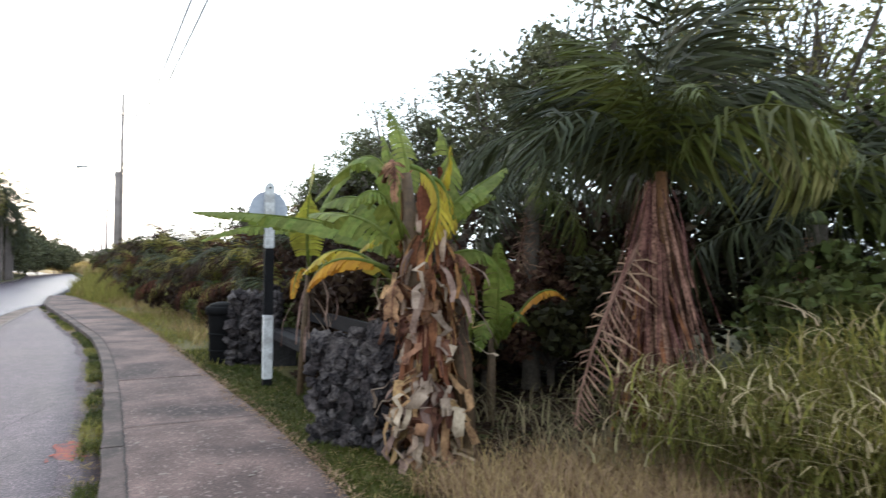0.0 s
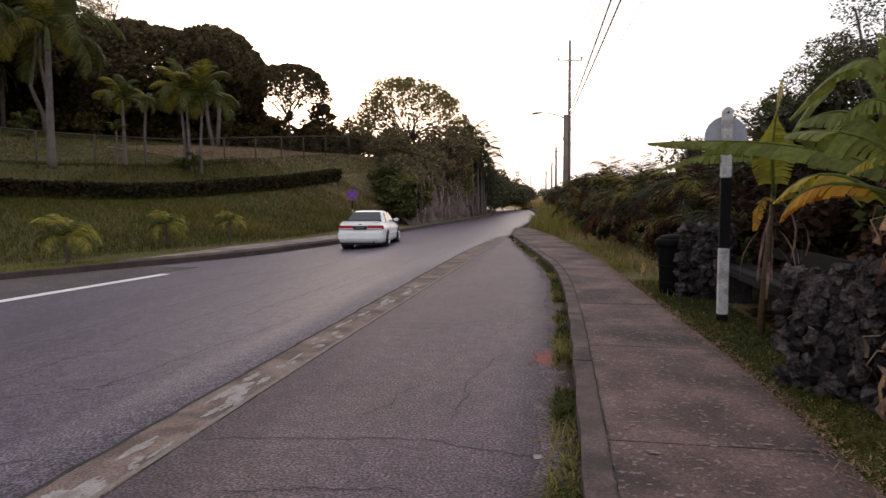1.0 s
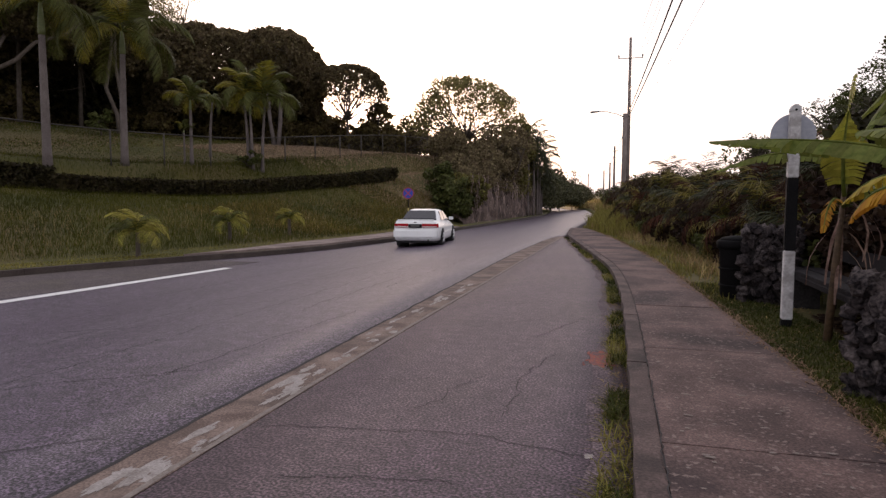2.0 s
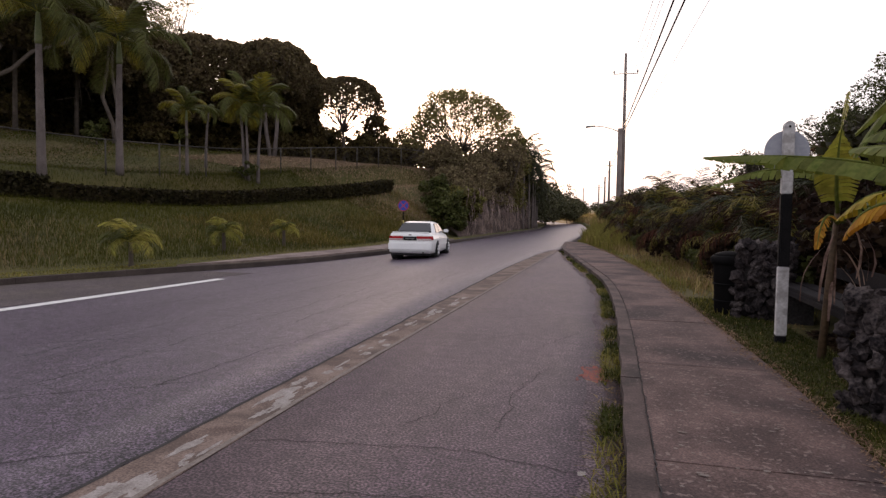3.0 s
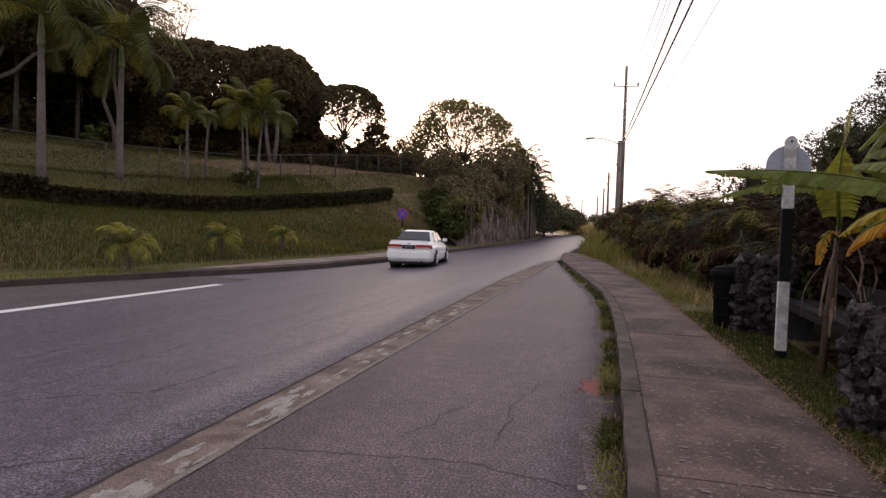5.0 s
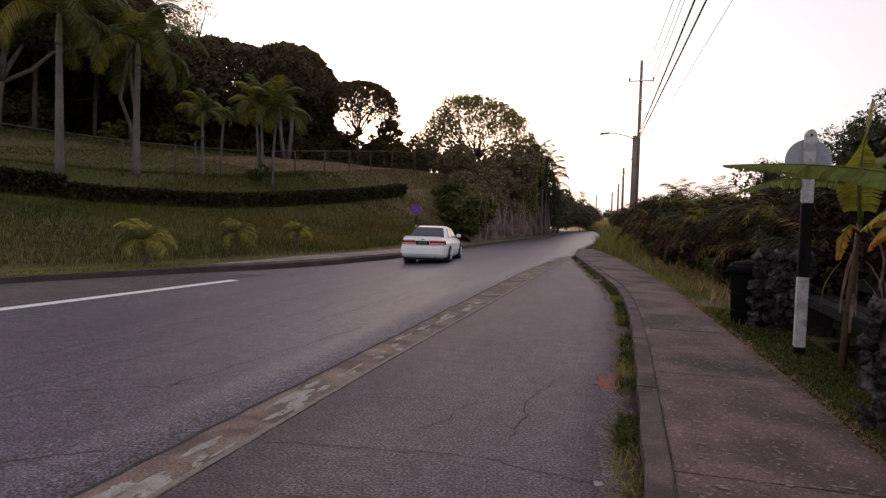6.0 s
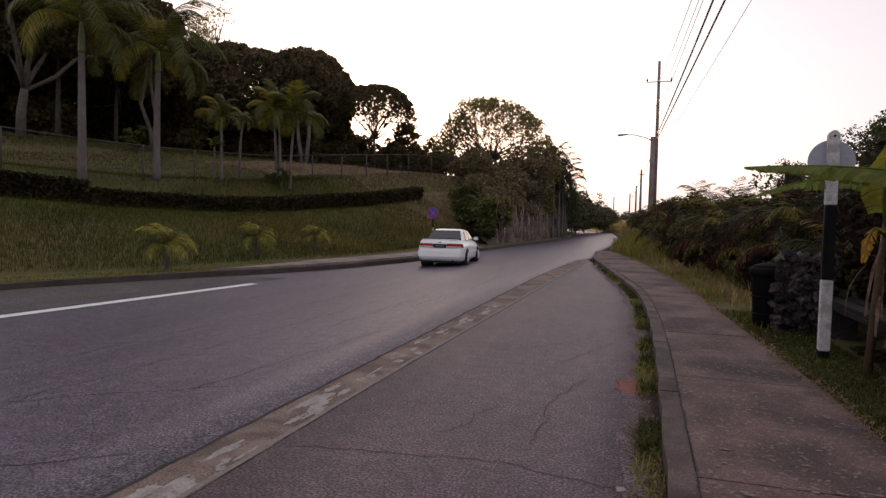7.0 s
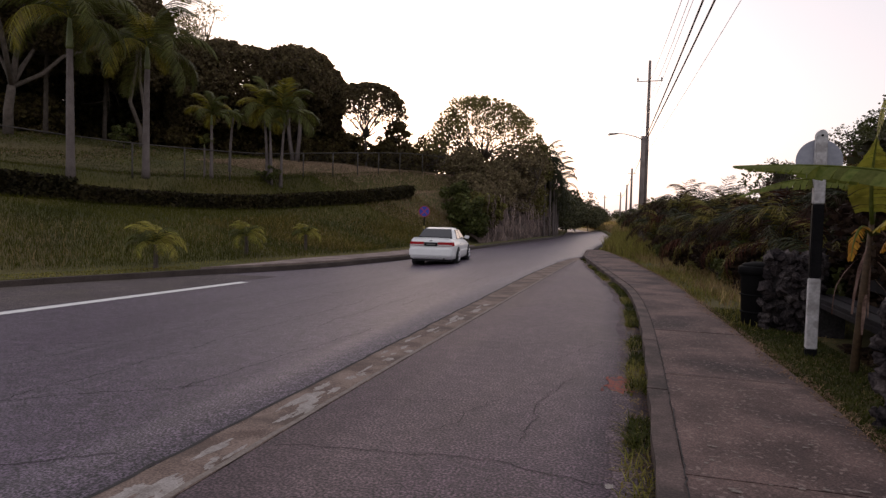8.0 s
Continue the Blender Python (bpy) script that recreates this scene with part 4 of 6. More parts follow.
for q in (-1, 1):
    child("bar", mesh_from("bar", [(q * x, y, z) for y in (-0.022 - 0.003 * q, -0.018) for x, z in ((-0.19, 2.11), (-0.155, 2.145), (0.19, 1.79), (0.155, 1.755))], [[0, 1, 2, 3], [7, 6, 5, 4], [0, 4, 5, 1], [1, 5, 6, 2], [2, 6, 7, 3], [3, 7, 4, 0]], SIGN_RED), sign)

# ---- bus stop post on the verge ----
SIGN_BACK = material("sign_back", (0.28, 0.29, 0.34), (0.37, 0.38, 0.43), 0.55, 2, 30, 0.1, metal=0.2)
stop = thing("stop_post", "black and white banded wooden post with a round grey sign plate", "sign post", (1.945, 8.2, 0.1))
for nm, z0, z1, m in (("foot", -0.3, 0.09, BLACK_PAINT), ("lower_band", 0.09, 0.885, WHITE_PAINT), ("middle_band", 0.885, 1.715, BLACK_PAINT), ("upper_band", 1.715, 2.46, WHITE_PAINT)):
    child(nm, bevelled(mesh_from(nm, *box(-0.058, -0.045, z0, 0.058, 0.045, z1), m), 0.01), stop)
bm = bmesh.new()
tv = [(0.058 * math.cos(a), y, 2.455 + 0.08 * math.sin(a)) for y in (-0.045, 0.045) for a in np.linspace(0, math.pi, 9)]
vs = [bm.verts.new(v) for v in tv]
bm.faces.new(vs[:9]); bm.faces.new(vs[9:][::-1])
for k in range(8):
    bm.faces.new([vs[k], vs[9 + k], vs[10 + k], vs[k + 1]])
me = bpy.data.meshes.new("rounded_top"); bm.to_mesh(me); bm.free(); me.materials.append(WHITE_PAINT)
child("rounded_top", me, stop)
child("bolt_hole", mesh_from("bolt_hole", *disc(0.014, -0.048, -0.043, 2.47, 12), BLACK_PAINT), stop)
child("sign_plate", mesh_from("sign_plate", *disc(0.237, 0.047, 0.055, 2.2), SIGN_BACK), stop, "round unpainted sheet-metal sign back")

# ---- utility poles, street lamp, wires ----
WOOD_POLE = material("pole_wood", (0.12, 0.095, 0.085), (0.25, 0.205, 0.185), 0.9, 2, 30, 0.6, bump_dist=0.02)
pole = thing("utility_pole", "tall weathered wooden utility pole with short crossarm", "utility pole", on_ground(0.60, 43.2))
child("shaft", join_data("shaft", [tube([(0, 0, -0.3), (0, 0, 6), (0.0, 0, 11.6)], [0.13, 0.115, 0.085], 12)], WOOD_POLE), pole)
child("crossarm", mesh_from("crossarm", *box(-0.75, -0.16, 10.27, 0.8, -0.10, 10.32), WOOD_POLE), pole)
ins_me = join_data("insulator", [tube([(0, 0, 0), (0, 0, 0.06), (0, 0, 0.12), (0, 0, 0.2)], [0.03, 0.07, 0.05, 0.03], 8)], GALV)
for x in (-0.7, 0.74):
    child("insulator", ins_me, pole, m=pose(x, -0.17, 10.33))
lamp_pole = thing("street_lamp", "grey street lamp pole with a long curved arm", "street lamp", on_ground(0.36, 42.3))
child("shaft", join_data("shaft", [tube([(0, 0, -0.3), (0, 0, 6.75)], [0.17, 0.14], 12)], WOOD_POLE), lamp_pole)
child("arm", join_data("arm", [tube([(0, -0.1, 6.5), (-0.5, -0.1, 6.72), (-1.1, -0.1, 6.88), (-1.6, -0.1, 6.92)], [0.03] * 4, 8)], GALV), lamp_pole)
child("lamp_head", bevelled(mesh_from("lamp_head", [(-2.15, -0.22, 6.80), (-1.5, -0.17, 6.88), (-1.5, 0.0, 6.88), (-2.15, 0.03, 6.80), (-2.1, -0.18, 6.95), (-1.5, -0.15, 6.97), (-1.5, -0.02, 6.97), (-2.1, -0.01, 6.95)], [[3, 2, 1, 0], [4, 5, 6, 7], [0, 1, 5, 4], [1, 2, 6, 5], [2, 3, 7, 6], [3, 0, 4, 7]], GALV), 0.03), lamp_pole)
for i, (x, y, h, arm) in enumerate(((-0.45, 78.5, 7.6, 0.7), (-1.2, 99, 6.8, 0.0), (-2.6, 125, 6.2, 1.2), (-7, 160, 6.5, 1.0))):
    far = thing("utility_pole", "distant wooden utility pole along the road", "utility pole", on_ground(x, y), "distant utility poles")
    child("shaft", join_data("shaft", [tube([(0, 0, -0.3), (0, 0, h)], [0.17, 0.11], 8)], WOOD_POLE), far)
    if arm:
        child("crossarm", mesh_from("crossarm", *box(-arm * 0.7, -0.05, h - 0.62, arm * 0.7, 0.05, h - 0.55), WOOD_POLE), far)
WIRE = material("wire_black", (0.012, 0.012, 0.013), (0.03, 0.03, 0.03), 0.6, 5, 50, 0)


def wire(a, b, sag, r, n=28):
    pts = [tuple(np.array(a) + (np.array(b) - np.array(a)) * t - np.array((0, 0, 4 * sag * t * (1 - t)))) for t in np.linspace(0, 1, n)]
    ob = new("overhead_wire", join_data("overhead_wire", [tube(pts, [r] * n, 5)], WIRE))
    return tagged(ob, "black overhead cable strung between utility poles", "cable", group="overhead wires")


# each wire runs from the pole, over the road edge, to a pole behind
for zp, x22, z22, r in ((7.15, 1.73, 8.55, 0.034), (6.85, 2.07, 8.56, 0.034), (10.4, 1.30, 9.4, 0.012), (9.2, 1.42, 9.1, 0.010), (8.4, 1.55, 8.9, 0.010), (5.9, 2.57, 8.57, 0.009)):
    P0 = np.array((0.62, 43.1, zp))
    Q = np.array((x22, 22.0, z22))
    end = P0 + (Q - P0) * 2.15
    end[2] = min(end[2], 10.6)
    wire(P0, end, 0.25 if zp < 9 else 0.45, r)
wire((0.62, 43.3, 7.1), (-0.45, 78.4, 6.9), 0.5, 0.03)
wire((0.62, 43.3, 9.8), (-0.45, 78.4, 7.4), 0.5, 0.012)
wire((-0.45, 78.6, 6.9), (-2.6, 125, 5.8), 0.5, 0.03)

# ---- coral-stone bench at the stop ----
STONE = material("coral_stone", (0.012, 0.0105, 0.012), (0.10, 0.082, 0.079), 0.95, 9, 42, 0.8, bump_dist=0.02, obj=0.6, spec=0.1, low=0.4, high=0.68)
MORTAR = material("pillar_core", (0.02, 0.018, 0.018), (0.05, 0.045, 0.045), 1.0, 5, 35, 0.5, spec=0.12)
rng = np.random.default_rng(310)
stones = []
for i in range(8):
    bm = bmesh.new()
    bmesh.ops.create_icosphere(bm, subdivisions=2, radius=1)
    for v in bm.verts:
        d = v.co.normalized()
        v.co = d / max(abs(d.x), abs(d.y), abs(d.z)) ** 0.55 * (0.82 + 0.45 * noise.noise(d * 1.4 + Vector((i * 3.1, 0, 0))) + 0.42 * noise.noise(d * 3.1 + Vector((0, i, 0))))
    me = bpy.data.meshes.new("stone"); bm.to_mesh(me); bm.free(); me.materials.append(STONE)
    stones.append(me)


def stone_pillar(at, a, b, h, label, turn, seed, top_a=1.0):
    """A dry pillar of rough stones round a dark core, a by b in plan; one half may stand lower."""
    rng = np.random.default_rng(seed)
    t = thing("stone_pillar", label, "stone pillar", at, turn=turn)
    child("core", mesh_from("core", *box(-a * 0.42, -b * 0.42, -0.2, a * 0.42, b * 0.42, h * top_a - 0.1), MORTAR), t)
    z = 0.02
    while z < h:
        s = rng.uniform(0.052, 0.088)
        per = 2 * (a + b)
        n = int(per / (s * 1.75))
        for k in range(n):
            q = (k + rng.uniform(-0.25, 0.25)) / n * per % per
            if q < a: x, y = q - a / 2, -b / 2
            elif q < a + b: x, y = a / 2, q - a - b / 2
            elif q < 2 * a + b: x, y = a / 2 - (q - a - b), b / 2
            else: x, y = -a / 2, b / 2 - (q - 2 * a - b)
            if x < 0 and z > h * top_a:
                continue
            g = s * rng.uniform(0.85, 1.35)
            m = Matrix.Translation((x * (1.06 - 0.12 * z / h) + rng.normal(0, 0.032), y * (1.06 - 0.12 * z / h) + rng.normal(0, 0.032), z + rng.normal(0, 0.025))) @ Euler(rng.uniform(0, 6, 3)).to_matrix().to_4x4() @ Matrix.Diagonal((g * 1.15, g, g * 0.85, 1))
            child("stone", stones[int(rng.integers(8))], t, m=m)
        z += s * 1.3
    for hz, x0, x1 in ((h * top_a, -a / 2, 0.0), (h, 0.0, a / 2)):
        for k in range(9):
            g = rng.uniform(0.08, 0.13)
            m = Matrix.Translation((rng.uniform(x0, x1), rng.uniform(-b / 2, b / 2), hz - 0.03)) @ Euler(rng.uniform(0, 6, 3)).to_matrix().to_4x4() @ Matrix.Diagonal((g, g, g * 0.8, 1))
            child("stone", stones[int(rng.integers(8))], t, m=m)
    return t


stone_pillar((2.24, 5.36, 0.1), 0.80, 0.52, 0.98, "rough dark coral-stone pillar with a stepped top", -52, 311, 0.86)
stone_pillar((2.2, 10.15, 0.1), 0.62, 0.55, 1.02, "rough dark coral-stone pillar beside the bin", -20, 312)
BOARD = material("dark_board", (0.008, 0.007, 0.008), (0.025, 0.022, 0.024), 0.7, 3, 40, 0.4, spec=0.12)
bench = thing("bench", "dark weathered plank bench between two stone pillars", "bench", (2.5, 7.75, 0.1))
for nm, x0, z0, x1, z1 in (("seat_plank", -0.22, 0.5, -0.03, 0.55), ("seat_plank", 0.0, 0.5, 0.2, 0.55), ("back_plank", 0.3, 0.68, 0.34, 0.86), ("front_rail", -0.24, 0.44, -0.2, 0.5)):
    child(nm, bevelled(mesh_from(nm, *box(x0, -2.15, z0, x1, 2.2, z1), BOARD), 0.006), bench)
for y in (-1.9, 1.95):
    child("support", mesh_from("support", *box(-0.18, y - 0.08, -0.1, 0.18, y + 0.08, 0.5), MORTAR), bench)
    child("upright", mesh_from("upright", *box(0.34, y - 0.04, -0.1, 0.39, y + 0.04, 0.9), BOARD), bench)
BIN = material("bin_plastic", (0.004, 0.004, 0.004), (0.009, 0.0085, 0.009), 0.75, 4, 60, 0.15, spec=0.05)
bin_ = thing("litter_bin", "black ribbed plastic litter bin with a flared rim", "bin", (1.74, 10.35, 0.1))
prof = [(0.19, 0.0), (0.2, 0.02), (0.225, 0.7), (0.235, 0.72), (0.235, 0.76), (0.225, 0.78)]
child("body", join_data("body", [tube([(0, 0, z) for r, z in prof], [r for r, z in prof], 28)], BIN), bin_)
child("rim", join_data("rim", [tube([(0, 0, z) for z in (0.74, 0.78, 0.84, 0.87)], [0.25, 0.27, 0.27, 0.24], 28)], BIN), bin_)
child("lid", join_data("lid", [tube([(0, 0, z) for z in (0.86, 0.9, 0.93)], [0.24, 0.2, 0.08], 28)], BIN), bin_)
for z in (0.2, 0.45):
    child("rib", join_data("rib", [tube([(0, 0, z + d) for d in (-0.015, -0.005, 0.005, 0.015)], [0.2 + z * 0.035, 0.218 + z * 0.035, 0.218 + z * 0.035, 0.2 + z * 0.035], 28)], BIN), bin_)

# ---- banana plants ----
BANANA = material("banana_leaf", (0.085, 0.118, 0.017), (0.20, 0.22, 0.05), 0.45, 2, 20, 0, island=0.25, translucent=0.45)
BANANA_YELLOW = material("banana_leaf_yellow", (0.32, 0.25, 0.02), (0.46, 0.34, 0.04), 0.5, 2, 20, 0, island=0.25, translucent=0.45)
BANANA_LIME = material("banana_leaf_lime", (0.17, 0.18, 0.018), (0.32, 0.29, 0.04), 0.5, 2, 20, 0, island=0.25, translucent=0.45)
BANANA_ORANGE = material("banana_leaf_orange", (0.38, 0.17, 0.015), (0.48, 0.26, 0.03), 0.6, 2, 20, 0, island=0.25, translucent=0.4)
BANANA_DEAD = material("banana_leaf_dead", (0.05, 0.023, 0.013), (0.40, 0.23, 0.12), 0.9, 7, 40, 0, obj=0.7, translucent=0.2, low=0.36, high=0.64, mix=0.25)
BANANA_PALE = material("banana_leaf_bleached", (0.10, 0.062, 0.045), (0.36, 0.25, 0.19), 0.9, 7, 40, 0, obj=0.5, translucent=0.15, low=0.36, high=0.64, mix=0.3)
BANANA_BLEACH = material("banana_leaf_pale", (0.17, 0.12, 0.085), (0.42, 0.32, 0.24), 0.9, 7, 40, 0, obj=0.35, translucent=0.2, mix=0.3)
BANANA_RUST = material("banana_sheath_rust", (0.07, 0.028, 0.014), (0.26, 0.115, 0.05), 0.85, 7, 40, 0, obj=0.5, translucent=0.2, low=0.36, high=0.64, mix=0.3)
BANANA_STEM = material("banana_stem", (0.05, 0.03, 0.016), (0.13, 0.08, 0.042), 0.7, 3, 30, 0.4)


def banana_leaf(parent, base, mid, tip, width, mat, seed, tear=0.25, fold=0.35, label="", org=(0, 0, 0), n=18, ragged=0.1):
    """A broad blade along a bow from base over mid to tip, split into strips along its veins."""
    rng = np.random.default_rng(seed)
    b, m, t = (np.array(p, float) - np.array(org) for p in (base, mid, tip))
    ctrl = 2 * m - (b + t) / 2
    P = lambda s: (1 - s) ** 2 * b + 2 * s * (1 - s) * ctrl + s * s * t
    strips = []
    for side in (-1, 1):
        drop = 0.0
        for i in range(n):
            s0, s1 = 0.1 + 0.9 * i / n, 0.1 + 0.9 * (i + 1) / n
            tan = unit(P(s1) - P(s0))
            lat = unit(np.cross(tan, np.array((0, 0, 1.0)) + 1e-3)) * side
            nor = np.cross(lat, tan) * side
            if rng.random() < tear:
                drop = rng.uniform(-0.25, 0.6)
            w0, w1 = (width * 0.5 * math.sin(math.pi * min(1, 0.1 + 0.87 * s)) ** 0.6 for s in (s0, s1))
            k = fold + drop
            d = unit(lat * math.cos(k) - np.array((0, 0, 1)) * math.sin(k) + tan * 0.35)
            r = 1 - ragged * rng.random()
            h0, h1 = P(s0), P(s1)
            gap = 0.004 if rng.random() < 0.4 else 0.0
            e0, e1 = h0 + d * w0 * 0.55 * r + nor * 0.01, h1 + d * w1 * 0.55 * r + nor * 0.01
            d2 = unit(d - np.array((0, 0, 0.35)))
            f0, f1 = e0 + d2 * w0 * 0.45 * r, e1 + d2 * w1 * 0.45 * r
            strips.append([(h0, h1 - tan * gap), (e0, e1 - tan * gap), (f0 + tan * gap * 2, f1 - tan * gap * 4)])
    leaf = child("leaf", strips_mesh("leaf", strips, mat), parent, label)
    rib = [tuple(P(s)) for s in np.linspace(0, 1, 12)]
    child("midrib", join_data("midrib", [tube(rib, np.linspace(0.022, 0.004, 12), 6)], BANANA if mat != BANANA_DEAD else BANANA_DEAD), leaf)
    return leaf


def dead_skirt(parent, org, r, z0, z1, count, seed, width=0.16, length=0.5, mat=None, name="dead_leaf", flare=1.0, splay=(0.5, 1.3), crumple=0.06):
    """Dry torn leaves hanging round a stem."""
    rng = np.random.default_rng(seed)
    for i in range(count):
        a, z = rng.uniform(0, 2 * math.pi), rng.uniform(z0, z1)
        c, s = math.cos(a), math.sin(a)
        ln = length * rng.uniform(0.6, 1.4)
        rr = r * rng.uniform(0.6, 1.0)
        out = rng.uniform(0.06, 0.24) * flare
        p0 = np.array((c * rr, s * rr, z))
        p1 = p0 + np.array((c * out, s * out, -ln * 0.35))
        far = rng.uniform(*splay)
        p2 = p0 + np.array((c * out * far, s * out * far, -ln))
        p2[2] = max(p2[2], 0.03); p1[2] = max(p1[2], 0.06)
        tw = np.array((-s, c, 0)) * width * rng.uniform(0.4, 1.2)
        twist = np.array((c, s, 0.3)) * width * rng.uniform(-0.5, 0.5)
        st = [[], []]
        for q in range(6):
            t = q / 5
            c_ = (1 - t) ** 2 * p0 + 2 * t * (1 - t) * p1 + t * t * p2
            c_ = c_ + rng.normal(0, crumple, 3) * width * (0.5 + t)
            wd = (0.25 + 0.75 * math.sin(math.pi * (0.1 + 0.8 * t))) * rng.uniform(0.7, 1.2)
            roll = twist * (t - 0.3)
            st[0].append((c_ - tw * 0.5 * wd + roll, c_))
            st[1].append((c_, c_ + tw * 0.5 * wd + roll * rng.uniform(-1, 1)))
        child(name, strips_mesh(name, st, mat or BANANA_DEAD), parent)


O1 = (2.44, 4.62, 0.1)
ban = thing("banana_plant", "large banana plant with ragged green leaves and a dead skirt", "banana plant", O1)
child("stem", join_data("stem", [tube([(0, 0, -0.2), (-0.05, 0.02, 0.7), (-0.13, 0.04, 1.6), (-0.2, 0.05, 2.25)], [0.14, 0.11, 0.08, 0.04], 12), tube([(0.3, -0.05, -0.2), (0.28, 0, 0.8), (0.2, 0.05, 1.7)], [0.11, 0.09, 0.05], 12)], BANANA_STEM), ban)
for i, (b, m, t, w, mt, tear) in enumerate((
        ((2.17, 4.62, 1.69), (1.93, 4.74, 1.97), (1.60, 5.1, 2.03), 0.44, BANANA, 0.4),
        ((2.35, 4.72, 1.8), (2.66, 4.78, 2.36), (2.64, 4.91, 2.80), 0.39, BANANA, 0.3),
        ((2.3, 4.99, 1.8), (2.21, 5.25, 2.55), (1.80, 5.63, 2.2), 0.34, BANANA, 0.3),
        ((2.35, 5.1, 1.8), (2.24, 5.56, 2.21), (2.0, 6.05, 2.2), 0.39, BANANA, 0.3),
        ((2.32, 4.54, 1.86), (2.55, 4.41, 2.12), (2.95, 4.33, 2.40), 0.44, BANANA, 0.25),
        ((2.3, 4.7, 2.1), (2.32, 4.9, 2.6), (2.25, 5.1, 2.95), 0.26, BANANA, 0.2),
        ((2.21, 4.5, 2.38), (2.34, 4.31, 2.15), (2.25, 4.3, 1.68), 0.44, BANANA_YELLOW, 0.35),
        ((2.3, 4.5, 2.3), (2.42, 4.35, 2.2), (2.44, 4.3, 1.85), 0.34, BANANA_YELLOW, 0.35),
        ((2.15, 4.8, 1.6), (1.8, 5.05, 1.66), (1.62, 5.2, 1.42), 0.34, BANANA_ORANGE, 0.4),
        ((2.3, 4.75, 1.7), (2.0, 4.55, 2.15), (1.75, 4.6, 2.05), 0.36, BANANA, 0.35),
        ((2.35, 4.7, 1.5), (2.75, 4.5, 1.75), (3.0, 4.35, 1.45), 0.34, BANANA, 0.4),
        ((2.3, 4.6, 1.9), (2.45, 4.45, 2.3), (2.5, 4.4, 2.55), 0.3, BANANA_YELLOW, 0.3),
        ((2.25, 4.9, 1.5), (1.95, 5.3, 1.75), (1.7, 5.6, 1.55), 0.36, BANANA_YELLOW, 0.4),
        ((2.25, 4.6, 1.3), (2.05, 4.4, 1.5), (1.98, 4.3, 1.15), 0.26, BANANA_DEAD, 0.5),
        ((2.35, 4.6, 1.5), (2.55, 4.35, 1.7), (2.65, 4.25, 1.3), 0.26, BANANA_DEAD, 0.5),
        ((2.15, 4.9, 2.3), (2.1, 4.6, 2.42), (2.05, 4.45, 2.1), 0.26, BANANA_DEAD, 0.5))):
    banana_leaf(ban, b, m, t, w, mt, 330 + i, tear, 0.6, org=O1)
dead_skirt(ban, O1, 0.20, 0.15, 0.8, 70, 350, 0.10, 0.30, flare=0.8, crumple=0.32)
dead_skirt(ban, O1, 0.21, 0.1, 0.75, 45, 353, 0.09, 0.24, BANANA_PALE, flare=0.9, crumple=0.32)
dead_skirt(ban, O1, 0.15, 0.5, 1.35, 70, 352, 0.07, 0.45, BANANA_RUST, flare=0.6)
dead_skirt(ban, O1, 0.15, 0.5, 1.5, 60, 354, 0.055, 0.4, flare=0.8)
dead_skirt(ban, O1, 0.15, 1.0, 1.95, 60, 355, 0.05, 0.35, BANANA_RUST, flare=1.0)
dead_skirt(ban, O1, 0.15, 1.1, 2.0, 30, 356, 0.06, 0.35, BANANA_PALE, flare=1.5)
dead_skirt(ban, O1, 0.18, 0.7, 1.6, 50, 357, 0.07, 0.18, flare=1.3, crumple=0.4)
dead_skirt(ban, O1, 0.18, 0.6, 1.6, 36, 358, 0.07, 0.2, BANANA_BLEACH, flare=1.3, crumple=0.4)
dead_skirt(ban, (0, 0, 0), 0.22, 0.2, 0.7, 26, 359, 0.11, 0.26, BANANA_BLEACH, flare=1.0, crumple=0.3)
dead_skirt(ban, O1, 0.2, 1.6, 2.35, 18, 351, 0.10, 0.35, BANANA_RUST)
O2 = (2.25, 7.45, 0.1)
ban2 = thing("banana_plant", "young banana plant with one upright leaf behind the post", "banana plant", O2)
child("stem", join_data("stem", [tube([(-0.1, 0, -0.2), (-0.05, 0, 0.8), (0, 0, 1.6)], [0.045, 0.035, 0.022], 10)], BANANA_STEM), ban2)
banana_leaf(ban2, (2.24, 7.42, 1.6), (2.20, 7.36, 2.2), (2.27, 7.34, 2.8), 0.46, BANANA_LIME, 360, 0.04, 0.3, org=O2, n=30, ragged=0.04)
banana_leaf(ban2, (2.42, 8.2, 1.98), (1.86, 8.25, 2.1), (1.17, 8.33, 1.9), 0.3, BANANA, 364, 0.35, 0.6, org=O2)
child("petiole", join_data("petiole", [tube([(0, 0, 1.5), (0.12, 0.35, 1.78), (0.17, 0.75, 1.88)], [0.022, 0.018, 0.014], 7)], BANANA), ban2)
banana_leaf(ban2, (2.24, 7.42, 1.5), (2.6, 7.2, 1.75), (2.9, 7.0, 1.5), 0.3, BANANA, 361, 0.3, org=O2)
banana_leaf(ban2, (2.24, 7.42, 1.5), (2.05, 7.15, 1.55), (1.95, 7.0, 1.25), 0.2, BANANA_ORANGE, 362, 0.3, org=O2)
dead_skirt(ban2, O2, 0.08, 0.7, 1.5, 12, 363, 0.045, 0.55, BANANA_PALE, flare=1.6)
O4 = (2.85, 5.75, 0.1)
ban4 = thing("banana_plant", "tall banana plant with torn olive leaves behind the pillar", "banana plant", O4)
child("stem", join_data("stem", [tube([(0, 0, -0.2), (-0.03, 0.02, 0.8), (-0.05, 0.03, 1.7)], [0.11, 0.09, 0.05], 12)], BANANA_STEM), ban4)
